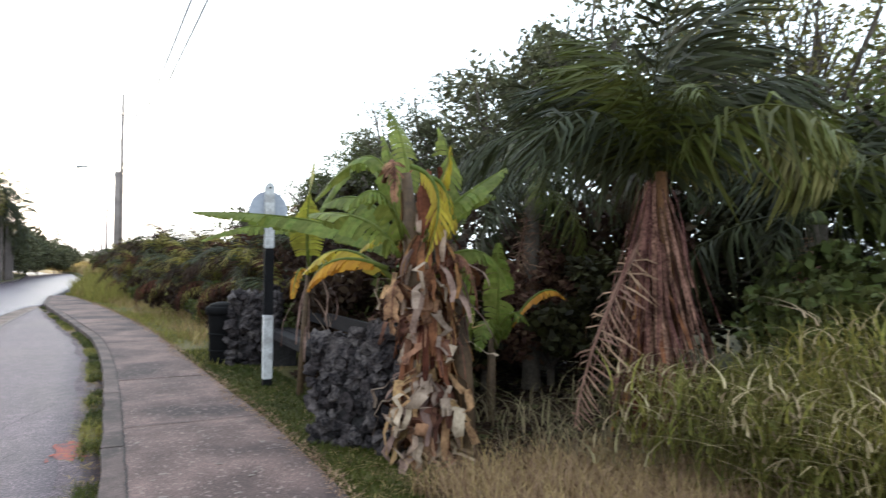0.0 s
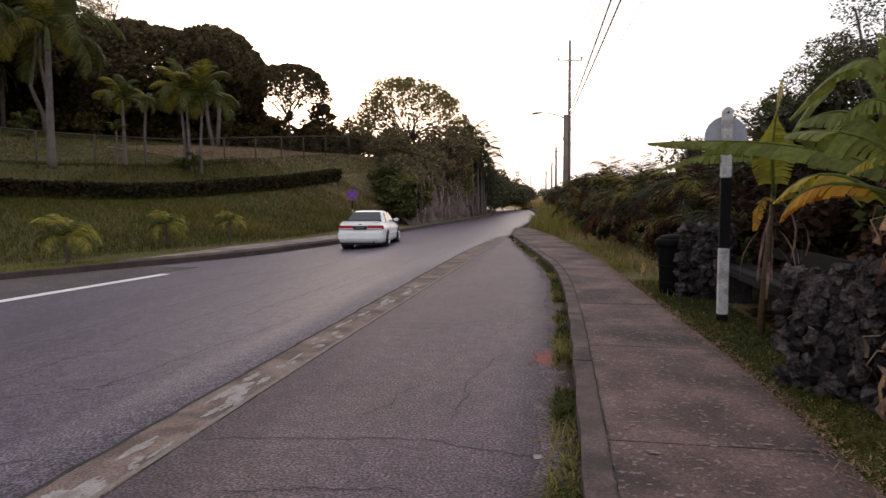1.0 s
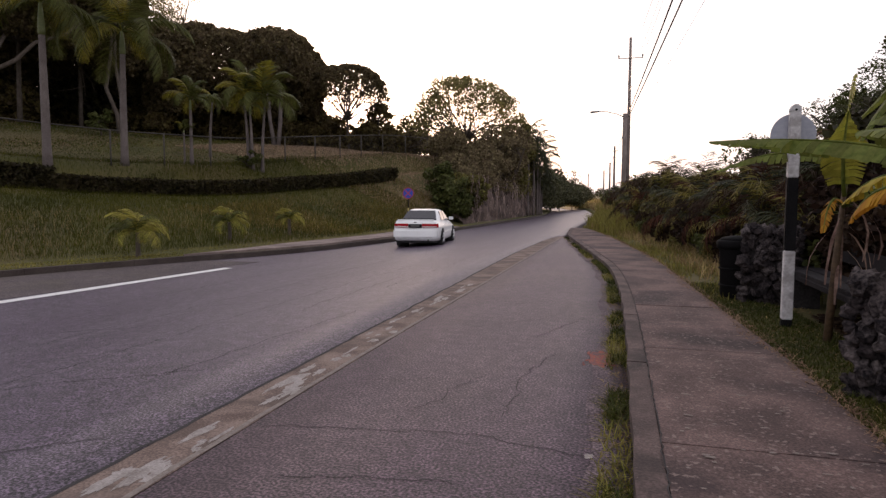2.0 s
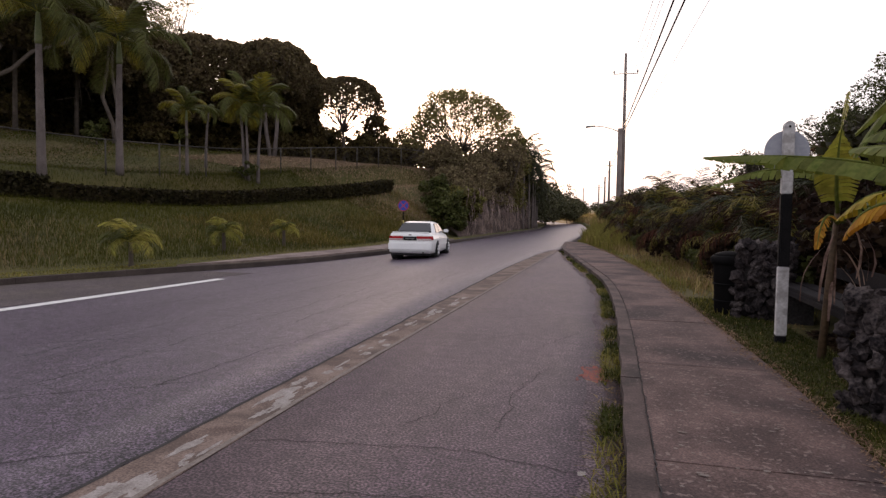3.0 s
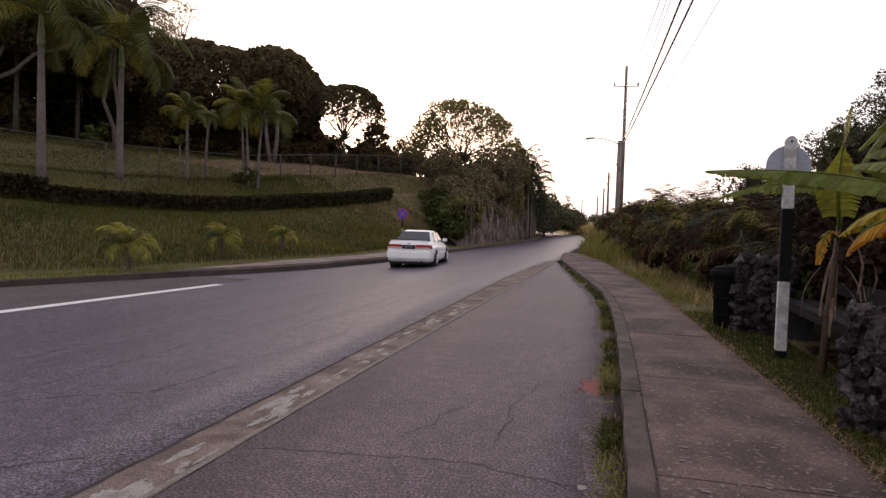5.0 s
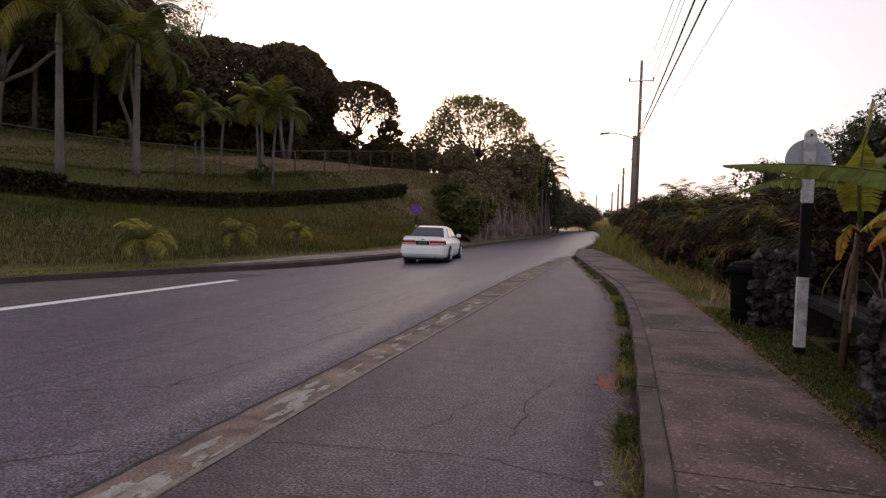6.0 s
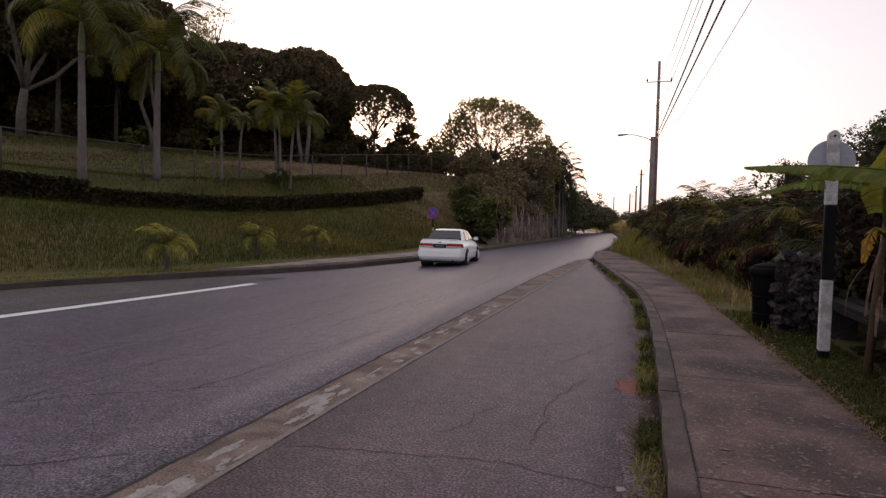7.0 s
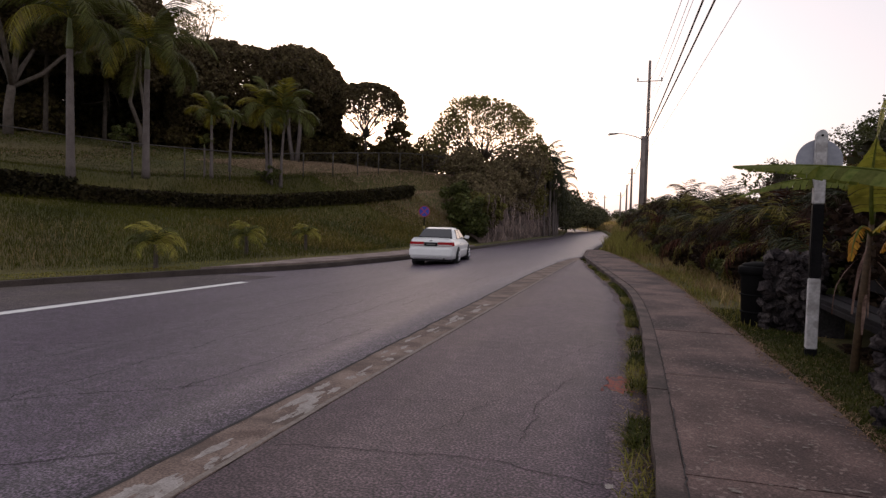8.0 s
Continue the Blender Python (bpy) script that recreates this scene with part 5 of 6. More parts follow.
for i, (m, t, w, mt) in enumerate((((2.2, 6.95, 2.09), (1.0, 7.75, 2.2), 0.42, BANANA), ((2.5, 6.15, 2.62), (1.95, 6.1, 2.05), 0.3, BANANA), ((2.75, 6.0, 2.4), (2.65, 6.2, 2.95), 0.34, BANANA), ((3.1, 5.5, 2.2), (3.45, 5.3, 2.3), 0.42, BANANA), ((2.5, 5.8, 1.9), (2.2, 5.9, 1.6), 0.36, BANANA_YELLOW), ((3.1, 5.9, 2.1), (3.35, 6.1, 1.7), 0.36, BANANA), ((2.7, 5.5, 2.0), (2.6, 5.3, 1.6), 0.32, BANANA_DEAD), ((3.0, 5.55, 1.9), (3.1, 5.4, 1.4), 0.3, BANANA_DEAD))):
    banana_leaf(ban4, (2.8, 5.78, 1.7), m, t, w, mt, 380 + i, 0.35 if i else 0.12, 0.35 if i else 0.85, org=O4, n=18 if i else 26)
dead_skirt(ban4, O4, 0.13, 0.3, 1.7, 60, 388, 0.12, 0.35)
O3 = (3.6, 5.6, 0.1)
ban3 = thing("banana_plant", "small banana plant with fresh yellow-green leaves", "banana plant", O3)
child("stem", join_data("stem", [tube([(0, 0, -0.2), (0.02, 0, 0.8)], [0.06, 0.035], 10)], BANANA_STEM), ban3)
banana_leaf(ban3, (3.64, 5.56, 0.8), (3.62, 5.48, 1.35), (3.58, 5.45, 1.85), 0.34, BANANA, 370, 0.2, 0.1, org=O3)
banana_leaf(ban3, (3.64, 5.56, 0.8), (3.72, 5.4, 1.15), (3.85, 5.3, 1.05), 0.32, BANANA, 371, 0.2, 0.2, org=O3)
banana_leaf(ban3, (3.64, 5.56, 0.8), (3.4, 5.3, 1.1), (3.2, 5.15, 0.85), 0.3, BANANA, 372, 0.3, 0.3, org=O3)
banana_leaf(ban3, (3.7, 5.5, 0.9), (4.0, 5.35, 1.35), (4.25, 5.25, 1.3), 0.22, BANANA_ORANGE, 373, 0.3, 0.5, org=O3)
banana_leaf(ban3, (3.2, 5.4, 0.8), (3.2, 5.38, 1.3), (3.2, 5.36, 1.72), 0.2, BANANA, 374, 0.2, 0.1, org=O3)

# ---- palms and thicket behind the pavement ----
PALM_SKIRT = material("palm_skirt", (0.055, 0.025, 0.018), (0.26, 0.135, 0.098), 0.9, 6, 40, 0, obj=0.5, translucent=0.15, low=0.4, high=0.62)
coco = [frond_mesh("coconut_frond", 1.9 + 0.2 * (i % 2), 0.4, 1.3 + 0.3 * i, 48, 0.44, m, 400 + i, 0.04, 1.9, 0.1, rachis=0.018, twist=0.3 * (-1) ** i, mess=0.5) for i, m in enumerate((FROND_COCO, FROND_COCO, FROND, FROND_COCO, FROND_COCO))]
coco_dead = [frond_mesh("dry_frond", 2.0, 0.1, 0.5 + 0.3 * i, 40, 0.35, FROND_DEAD, 410 + i, 0.022, 1.6, -0.1, base_bare=0.05, rachis=0.03, mess=0.55) for i in range(3)]
SHEATH = material("palm_sheath", (0.07, 0.03, 0.012), (0.2, 0.09, 0.03), 0.7, 5, 30, 0.3)
big = palm("coconut_palm", "low coconut palm with a thick skirt of dry hanging fronds", (4.42, 4.22, 0.1), 2.25, 0.11, 0.09, coco, 23, 420, (0.25, 1.5), 0.0, "coconut palms", bark=SHEATH, scale=0.98)
dead_skirt(big, (0, 0, 0), 0.10, 1.5, 2.4, 110, 424, 0.04, 1.15, PALM_SKIRT, "dry_frond", flare=0.9, splay=(1.2, 2.6))
dead_skirt(big, (0, 0, 0), 0.12, 1.0, 2.0, 80, 425, 0.03, 1.0, PALM_SKIRT, "dry_frond", flare=1.1, splay=(1.0, 2.6))
dead_skirt(big, (0, 0, 0), 0.10, 0.8, 1.8, 40, 427, 0.06, 0.8, BANANA_RUST, "dry_frond", flare=0.9, splay=(1.0, 2.4))
for a, b, s in ((2.9, 1.1, 0.6), (3.6, 1.3, 0.65), (4.4, 1.25, 0.6), (5.2, 1.35, 0.62), (0.2, 1.3, 0.6), (1.5, 1.3, 0.6)):
    child("dry_frond", coco_dead[int(a * 2) % 3], big, "dry brown hanging frond", Matrix.Translation((0, 0, 1.95)) @ Matrix.Rotation(a, 4, "Z") @ Matrix.Rotation(b, 4, "Y") @ Matrix.Scale(s, 4))
FROND_OLD = material("palm_frond_fading", (0.085, 0.085, 0.022), (0.22, 0.19, 0.06), 0.6, 0.8, 8, 0, island=0.45, translucent=0.3)
hanging = frond_mesh("yellowing_frond", 0.85, 0.1, 0.9, 22, 0.6, FROND_OLD, 426, 0.042, 2.2, 0.0, rachis=0.012, mess=0.8, limp=0.9)
for a, b, z in ((-0.55, 0.35, 2.6), (-0.85, 0.2, 2.75), (-0.25, 0.55, 2.6), (2.4, 0.3, 2.75)):
    child("frond", hanging, big, "yellowing frond hanging down", Matrix.Translation((0.75, -0.45, z + 0.15)) @ Matrix.Rotation(a, 4, "Z") @ Matrix.Rotation(b, 4, "Y"))
child("leaf_sheath", join_data("leaf_sheath", [tube([(-0.04, -0.1, 1.3), (-0.02, -0.12, 1.9), (0.0, -0.08, 2.35)], [0.02, 0.045, 0.05], 8), tube([(0.1, -0.16, 0.9), (0.08, -0.14, 1.6), (0.04, -0.06, 2.35)], [0.015, 0.022, 0.03], 8)], SHEATH), big, "orange-brown leaf sheath")
child("dry_frond", coco_dead[0], big, "grey broken frond hanging to the grass", Matrix.Translation((-0.2, -0.05, 1.75)) @ Matrix.Rotation(3.3, 4, "Z") @ Matrix.Rotation(0.95, 4, "Y") @ Matrix.Scale(0.85, 4))
palm("coconut_palm", "slim dark coconut palm in the thicket", (4.82, 6.63, 0.1), 2.4, 0.11, 0.09, coco, 12, 421, (-0.9, 0.8), 0.15, "coconut palms", bark=BARK, dead=coco_dead, dead_count=5, scale=0.75)
palm("coconut_palm", "dense coconut palm at the thicket's edge", (7.0, 4.4, 0.2), 1.9, 0.13, 0.11, coco, 14, 422, (-0.5, 1.2), 0.15, "coconut palms", bark=BARK, dead=coco_dead, dead_count=8)
RUST_FROND = material("rusty_frond", (0.04, 0.015, 0.01), (0.10, 0.04, 0.024), 0.8, 0.8, 8, 0, island=0.5, translucent=0.3)
# Olive brightened so these fronds carry the clump's highlights.
FROND_OLIVE_LIT = material("olive_frond_lit", (0.085, 0.08, 0.016), (0.25, 0.20, 0.048), 0.55, 0.8, 8, 0, island=0.5, translucent=0.3)
# Darkened fronds stand for shaded gaps, bright olive ones for highlights.
areca = [frond_mesh("areca_frond", 1.9 + 0.15 * (i % 3), 0.9, 2.0 + 0.22 * i, 30, 0.40, m, 430 + i, 0.028, 0.8, 0.35, mess=0.2, rachis=0.014, twist=0.3 * (-1) ** i) for i, m in enumerate((FROND_COCO, FROND_OLIVE_LIT, LEAF_BROWN_SHADE, FROND_COCO, RUST_FROND, LEAF_BROWN_SHADE, FROND_OLIVE_LIT))]
for i, (dx, y, h, s) in enumerate(((1.9, 12.2, 1.0, 0.95), (3.0, 13.2, 1.6, 1.0), (1.8, 14.4, 0.9, 0.95), (2.7, 15.8, 1.5, 1.0), (1.8, 17.2, 0.9, 1.0), (2.6, 18.8, 1.5, 1.0), (1.8, 20.6, 1.0, 1.0), (2.5, 22.4, 1.5, 1.0), (1.9, 24.6, 1.0, 1.0), (2.4, 27.0, 1.6, 1.0), (2.0, 30.0, 1.2, 1.0), (2.6, 33.5, 1.6, 1.0), (2.2, 37.5, 1.3, 1.1))):
    x = float(walk_r(y)) + dx
    palm("areca_palm", "bushy areca palm with arching green and brown fronds", on_ground(x, y), h * (0.5 + 0.5 * ((i * 7) % 5) / 4), 0.06, 0.05, areca, 26, 440 + i, (-0.6, 1.3), 0, "areca palms along the pavement", bark=BARK, scale=s * (0.8 + 0.3 * ((i * 3) % 4) / 3))
# Bushes nearest the palms take the shade-darkened leaf for black gaps.
for i, (x, y, r, h, m) in enumerate(((4.6, 12.5, 1.7, 1.6, LEAF_MID), (4.8, 15.5, 1.9, 1.5, LEAF_BROWN_SHADE), (4.4, 19, 1.9, 1.45, LEAF_MID), (3.8, 23, 2.0, 1.45, LEAF_MID), (3.0, 27, 2.0, 1.4, LEAF_LIT), (2.4, 31.5, 2.2, 1.5, LEAF_MID), (1.9, 37, 2.2, 1.5, LEAF_LIT), (2.4, 43, 2.4, 1.7, LEAF_MID), (2.0, 50, 2.6, 1.7, LEAF_SHADE), (1.6, 58, 2.6, 1.5, LEAF_SHADE), (7.5, 17, 2.5, 1.9, LEAF_MID), (6.8, 22, 2.6, 1.9, LEAF_LIT), (5.5, 28, 2.6, 1.8, LEAF_MID), (1.5, 70, 3, 1.5, LEAF_MID), (0.5, 84, 3, 1.4, LEAF_LIT))):
    shrub("bush", "dense bush in the thicket beside the pavement", on_ground(x, y), r, r, h, 44, 130, 0.17, m if i in (4, 6) or i > 7 else LEAF_SHADE, 460 + i, group="thicket beside the pavement")
for i, (x, y, h, r, m) in enumerate(((5.6, 16.6, 4.3, 1.6, LEAF_MID), (5.7, 14.3, 4.7, 1.8, LEAF_MID), (6.4, 12.3, 5.6, 2.3, LEAF_GREY), (7.4, 10.4, 6.2, 2.6, LEAF_GREY), (8.8, 8.6, 6.6, 2.9, LEAF_GREY), (10.2, 7.2, 6.9, 2.9, LEAF_LIT), (12.3, 6.3, 5.2, 2.2, LEAF_GREY), (9.0, 3.6, 4.2, 2.0, LEAF_MID))):
    tree("thicket_tree", "leafy tree rising from the roadside thicket", on_ground(x, y), h, r, r, h * 0.36, 120, 230 if i < 3 else 120 if i < 4 else 62 if i < 5 else 30, 0.065 if i < 3 else 0.125, m, 480 + i, 0.1, 0.3, 26, 0.2, aspect=0.24, twigs=3, group="trees in the thicket", hollow=0.4, low=-0.6)
for x, y, h, r, seed in ((3.1, 15.9, 3.3, 0.5, 490), (4.0, 13.4, 3.6, 0.7, 492), (3.6, 18.5, 3.2, 0.5, 493)):
    tree("sapling", "thin sapling with sparse feathery leaves above the thicket", on_ground(x, y), h, r, r, 0.75, 30, 45, 0.06, LEAF_GREY, seed, 0.02, 0.6, 14, 0.26, aspect=0.2, twigs=2, hollow=0.2, low=-0.9, group="saplings in the thicket")
# Bushes behind the bench stand for shade; the last three, unseen, block light.
for i, (x, y, r, h, m) in enumerate(((4.3, 8.6, 1.3, 1.0, LEAF_MID), (5.8, 8.2, 1.5, 1.5, LEAF_BROWN_SHADE), (6.4, 6.6, 1.5, 1.4, LEAF_BROWN_SHADE), (7.2, 6.0, 1.5, 1.7, LEAF_SHADE), (8.4, 5.2, 1.7, 1.7, LEAF_SHADE), (6.2, 3.6, 1.0, 0.9, LEAF_MID), (3.6, 10.4, 1.2, 1.0, LEAF_MID), (8.0, 2.6, 1.5, 1.5, LEAF_MID), (5.4, 5.9, 1.0, 0.9, LEAF_SHADE), (3.6, 7.0, 0.7, 0.6, LEAF_BROWN_SHADE), (3.5, 8.6, 0.9, 1.0, LEAF_BROWN_SHADE), (3.3, 10.0, 0.9, 1.05, LEAF_BROWN_SHADE), (3.9, 11.4, 1.1, 1.2, LEAF_BROWN_SHADE), (3.4, 6.3, 0.6, 0.8, LEAF_SHADE), (6.4, -1.2, 2.0, 1.7, LEAF_MID), (6.0, -5.0, 2.2, 1.8, LEAF_MID), (8.0, 0.6, 1.8, 1.6, LEAF_SHADE))):
    shrub("bush", "tangle of vines and bushes, some added to darken the thicket", on_ground(x, y), r, r, h, 46, 130, 0.12, m, 500 + i, group="thicket behind the bananas")

RUSSET_DRY = material("leaf_dry_russet", (0.06, 0.032, 0.022), (0.17, 0.095, 0.065), 0.85, 0.8, 8, 0, island=0.5, translucent=0.25)
for i, (x, y, r, h) in enumerate(((4.3, 6.9, 0.9, 1.05), (3.9, 7.6, 0.8, 1.0), (5.1, 6.6, 0.7, 0.95))):
    shrub("bush", "dead russet-brown bush tangled with dry vines", on_ground(x, y), r, r * 0.8, h, 40, 130, 0.10, RUSSET_DRY, 540 + i, group="dead bushes in the thicket")
for i, (dx, y, m) in enumerate(((1.5, 11.6, LEAF_BROWN_SHADE), (1.6, 13.3, LEAF_MID), (1.5, 15.1, LEAF_BROWN_SHADE), (1.6, 16.6, LEAF_MID), (1.5, 18.4, LEAF_BROWN_SHADE), (1.6, 20.2, LEAF_LIT), (1.6, 22.6, LEAF_BROWN_SHADE), (1.6, 25.2, LEAF_MID), (1.7, 28.0, LEAF_BROWN_SHADE))):
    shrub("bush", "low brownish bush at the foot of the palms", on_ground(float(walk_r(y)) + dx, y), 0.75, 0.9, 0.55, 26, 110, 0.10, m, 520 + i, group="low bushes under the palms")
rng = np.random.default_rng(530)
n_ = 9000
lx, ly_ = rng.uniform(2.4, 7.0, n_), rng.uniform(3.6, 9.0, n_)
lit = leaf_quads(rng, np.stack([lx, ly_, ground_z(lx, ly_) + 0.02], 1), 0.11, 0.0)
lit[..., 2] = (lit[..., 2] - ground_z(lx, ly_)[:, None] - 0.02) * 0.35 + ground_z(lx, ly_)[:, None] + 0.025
# Litter shares the brown that is darkened for shade.
tagged(new("leaf_litter", quads_mesh("leaf_litter", lit, LEAF_BROWN_SHADE)), "brown fallen leaves under the thicket", "leaf litter", kind="stuff")

# ---- grasses ----


def grass_patch(name, label, n, seed, xr, yr, height, mat, width=0.006, bend=0.4, keep=None, k=4, level=None, lift=0.0, clumps=(-0.5, 0.35)):
    """Bent blades on the ground over a stretch of plan; xr gives the edges for each y."""
    rng = np.random.default_rng(seed)
    y = rng.uniform(*yr, n)
    a, b = xr(y)
    x = a + (b - a) * rng.random(n)
    if keep is not None:
        q = np.array([noise.noise(Vector((xx * keep, yy * keep, seed))) for xx, yy in zip(x, y)]) > rng.uniform(*clumps, n)
        x, y = x[q], y[q]
    n = len(x)
    z = (ground_z(x, y) if level is None else np.full(n, level)) - 0.01 + lift * rng.random(n) ** 0.8
    h = height * rng.uniform(0.5, 1.2, n)
    az = rng.uniform(0, 2 * math.pi, n)
    d = np.stack([np.cos(az), np.sin(az), np.zeros(n)], 1)
    s = np.stack([-np.sin(az), np.cos(az), np.zeros(n)], 1)
    bd = bend * rng.uniform(0.3, 1.6, n)
    strips = np.zeros((n, k, 2, 3))
    for i in range(k):
        t = i / (k - 1)
        c = np.stack([x, y, z], 1) + d * (h * bd * t * t)[:, None] + np.array((0, 0, 1)) * (h * (t - 0.35 * np.minimum(bd, 1.4) * t * t))[:, None]
        w = (width * (1 - 0.85 * t)) * rng.uniform(0.8, 1.2, n)
        strips[:, i, 0], strips[:, i, 1] = c - s * w[:, None], c + s * w[:, None]
    return tagged(new(name, strips_mesh(name, strips, mat)), label, "grass", kind="stuff")


DRY_BROWN = material("grass_parched", (0.16, 0.10, 0.06), (0.32, 0.21, 0.135), 0.9, 0.5, 10, 0, island=0.35, translucent=0.2)
OLIVE_STRAW = material("grass_olive_straw", (0.10, 0.078, 0.018), (0.23, 0.17, 0.05), 0.9, 0.5, 10, 0, island=0.35, translucent=0.25)
TAN_GRASS = material("grass_tan", (0.22, 0.15, 0.10), (0.42, 0.30, 0.20), 0.9, 0.5, 10, 0, island=0.35, translucent=0.2)
wr = lambda a, b: (lambda y: (walk_r(y) + a, walk_r(y) + b))
grass_patch("verge_grass", "short green verge grass beside the pavement", 26000, 600, wr(0.0, 0.9), (2.0, 12), 0.07, GRASS_GREEN, 0.005, 0.9)
grass_patch("verge_grass", "short green verge grass beside the pavement", 16000, 601, wr(0.0, 1.6), (10, 34), 0.14, GRASS_REED, 0.008, 0.6, keep=0.6)
grass_patch("verge_grass", "dry straw-coloured grass on the verge", 5000, 602, wr(0.3, 2.0), (12, 40), 0.35, GRASS_DRY, 0.009, 0.6, keep=0.5)
grass_patch("tall_grass", "tall green roadside grass round the poles", 7000, 603, wr(0.2, 2.6), (26, 60), 0.75, GRASS_REED, 0.014, 0.5)
grass_patch("dry_grass", "fine dry tan grass under the bananas", 5500, 629, lambda y: (1.92 + 0 * y + (4.6 - y) * 0.13, 4.0 + 0 * y), (1.2, 4.05), 0.36, GRASS_DRY, 0.004, 0.8)
grass_patch("dry_grass", "fine dry brown grass under the bananas", 6500, 604, lambda y: (1.92 + 0 * y + (4.6 - y) * 0.13, 4.0 + 0 * y), (1.2, 4.05), 0.33, DRY_BROWN, 0.0035, 0.8)
REED_DARK = material("grass_reed_dark", (0.056, 0.06, 0.014), (0.20, 0.175, 0.045), 0.7, 0.9, 20, 0, island=0.5, translucent=0.35)
STRAW = material("grass_straw", (0.26, 0.19, 0.10), (0.5, 0.4, 0.25), 0.8, 0.9, 20, 0, island=0.4, translucent=0.3)
reed_zone = lambda y: (3.85 - 0.1 * y, 6.8 + 0 * y)
grass_patch("tall_grass", "tall reedy grass with pale drooping blades", 4200, 605, reed_zone, (0.3, 3.8), 0.9, REED_DARK, 0.006, 0.3, k=5, keep=0.9)
grass_patch("tall_grass", "arching green reed leaves", 7000, 606, reed_zone, (0.3, 3.8), 0.32, GRASS_REED, 0.009, 1.3, k=6, lift=0.7, keep=0.9)
grass_patch("tall_grass", "arching green reed leaves", 5000, 614, reed_zone, (0.3, 3.8), 0.32, REED_DARK, 0.011, 1.3, k=6, lift=0.7)
grass_patch("tall_grass", "straw-coloured seeding grass among green", 4600, 615, reed_zone, (0.5, 4.0), 0.24, STRAW, 0.009, 1.9, k=6, lift=0.8, keep=0.7)
lw = lambda a, b: (lambda y: (edge_l(y) - b, edge_l(y) - a))
tall_zone = lambda y: (4.7 - 0.25 * y, 7.2 + 0 * y)
grass_patch("tall_grass", "tall upright reeds higher than a person's waist", 3000, 619, tall_zone, (0.0, 2.9), 1.3, REED_DARK, 0.007, 0.22, k=6)
grass_patch("tall_grass", "arching leaves high on the reeds", 4200, 620, tall_zone, (0.0, 2.9), 0.34, GRASS_REED, 0.010, 1.3, k=6, lift=1.1)
grass_patch("tall_grass", "pale drooping seed heads above the reeds", 1500, 621, tall_zone, (0.0, 2.9), 0.22, STRAW, 0.011, 2.1, k=6, lift=1.25)
grass_patch("tall_grass", "dry weeds at the palm's foot", 1500, 622, lambda y: (2.9 + 0 * y, 6.0 + 0 * y), (3.2, 5.4), 0.3, CUT_BROWN, 0.008, 1.2, k=5, lift=0.3, keep=1.0)
lawn = lambda y: (edge_l(y) - hedge_u(y) - 26, edge_l(y) - hedge_u(y) - 3.6)
grass_patch("lawn_grass", "short mown green lawn behind the fence", 90000, 623, lawn, (12, 56), 0.10, GRASS_BANK, 0.022, 0.8, k=3)
grass_patch("lawn_grass", "drier tan blades in the lawn behind the fence", 16000, 624, lawn, (14, 60), 0.10, DRY_BROWN, 0.022, 0.8, k=3, keep=0.22)
grass_patch("bank_grass", "browning seed grass at the bank's far end", 26000, 625, lw(2.4, 9.5), (25, 47), 0.28, OLIVE_STRAW, 0.011, 0.6, k=3, keep=0.2)
grass_patch("verge_grass", "short mown yellow-green strip along the far kerb", 26000, 626, lw(0.2, 2.3), (4, 40), 0.07, GRASS_REED, 0.010, 0.9, k=3)
grass_patch("verge_litter", "dry leaves and straw on the verge", 5000, 612, wr(0.0, 1.2), (2.0, 12), 0.05, GRASS_DRY, 0.008, 2.0, keep=1.2)
grass_patch("edge_litter", "dry straw and earth creeping over the pavement's edge", 5000, 627, lambda y: (walk_r(y) - 0.09 + 0.07 * np.sin(y * 2.3) * np.sin(y * 0.9 + 1), walk_r(y) + 0.1), (2.4, 30), 0.035, DRY_BROWN, 0.007, 2.0, level=0.128, k=3)
grass_patch("kerb_litter", "dry straw along the kerb's foot", 5000, 613, lambda y: (kerb_r(y) - 0.2, kerb_r(y) - 0.005), (2.2, 26), 0.04, GRASS_DRY, 0.006, 2.0, keep=0.9, level=0.0)
grass_patch("kerb_weeds", "yellowing weeds along the kerb's foot", 8000, 628, lambda y: (kerb_r(y) - 0.2, kerb_r(y) - 0.005), (2.2, 22), 0.10, GRASS_REED, 0.006, 1.2, keep=0.8, level=0.0, clumps=(-0.12, 0.2))
grass_patch("kerb_weeds", "weeds growing along the kerb's foot", 12000, 607, lambda y: (kerb_r(y) - 0.16, kerb_r(y) - 0.005), (2.2, 26), 0.11, GRASS_GREEN, 0.007, 1.1, keep=1.1, level=0.0, clumps=(-0.1, 0.2))
grass_patch("bank_grass", "long rough grass on the bank", 105000, 608, lw(2.2, 14.5), (6, 43), 0.24, GRASS_BANK, 0.008, 0.5, k=3)
grass_patch("bank_grass", "brown seeding grass on the bank", 9000, 609, lw(2.4, 9), (6, 48), 0.34, GRASS_DRY, 0.004, 0.5, keep=0.25, k=3)
grass_patch("terrace_grass", "longer grass along the fence line", 22000, 610, lambda y: (edge_l(y) - hedge_u(y) - 4.2, edge_l(y) - hedge_u(y) - 0.6), (8, 54), 0.26, GRASS_BANK, 0.009, 0.5, k=3)
grass_patch("bank_grass", "short parched tan grass at the bank's far end", 40000, 616, lw(2.6, 22), (40, 64), 0.2, TAN_GRASS, 0.02, 0.7, k=3)

grass_patch("tall_grass", "dry yellowish grass along the far verge", 16000, 617, wr(0.3, 9), (56, 130), 1.0, GRASS_DRY, 0.03, 0.5, k=3, keep=0.15)
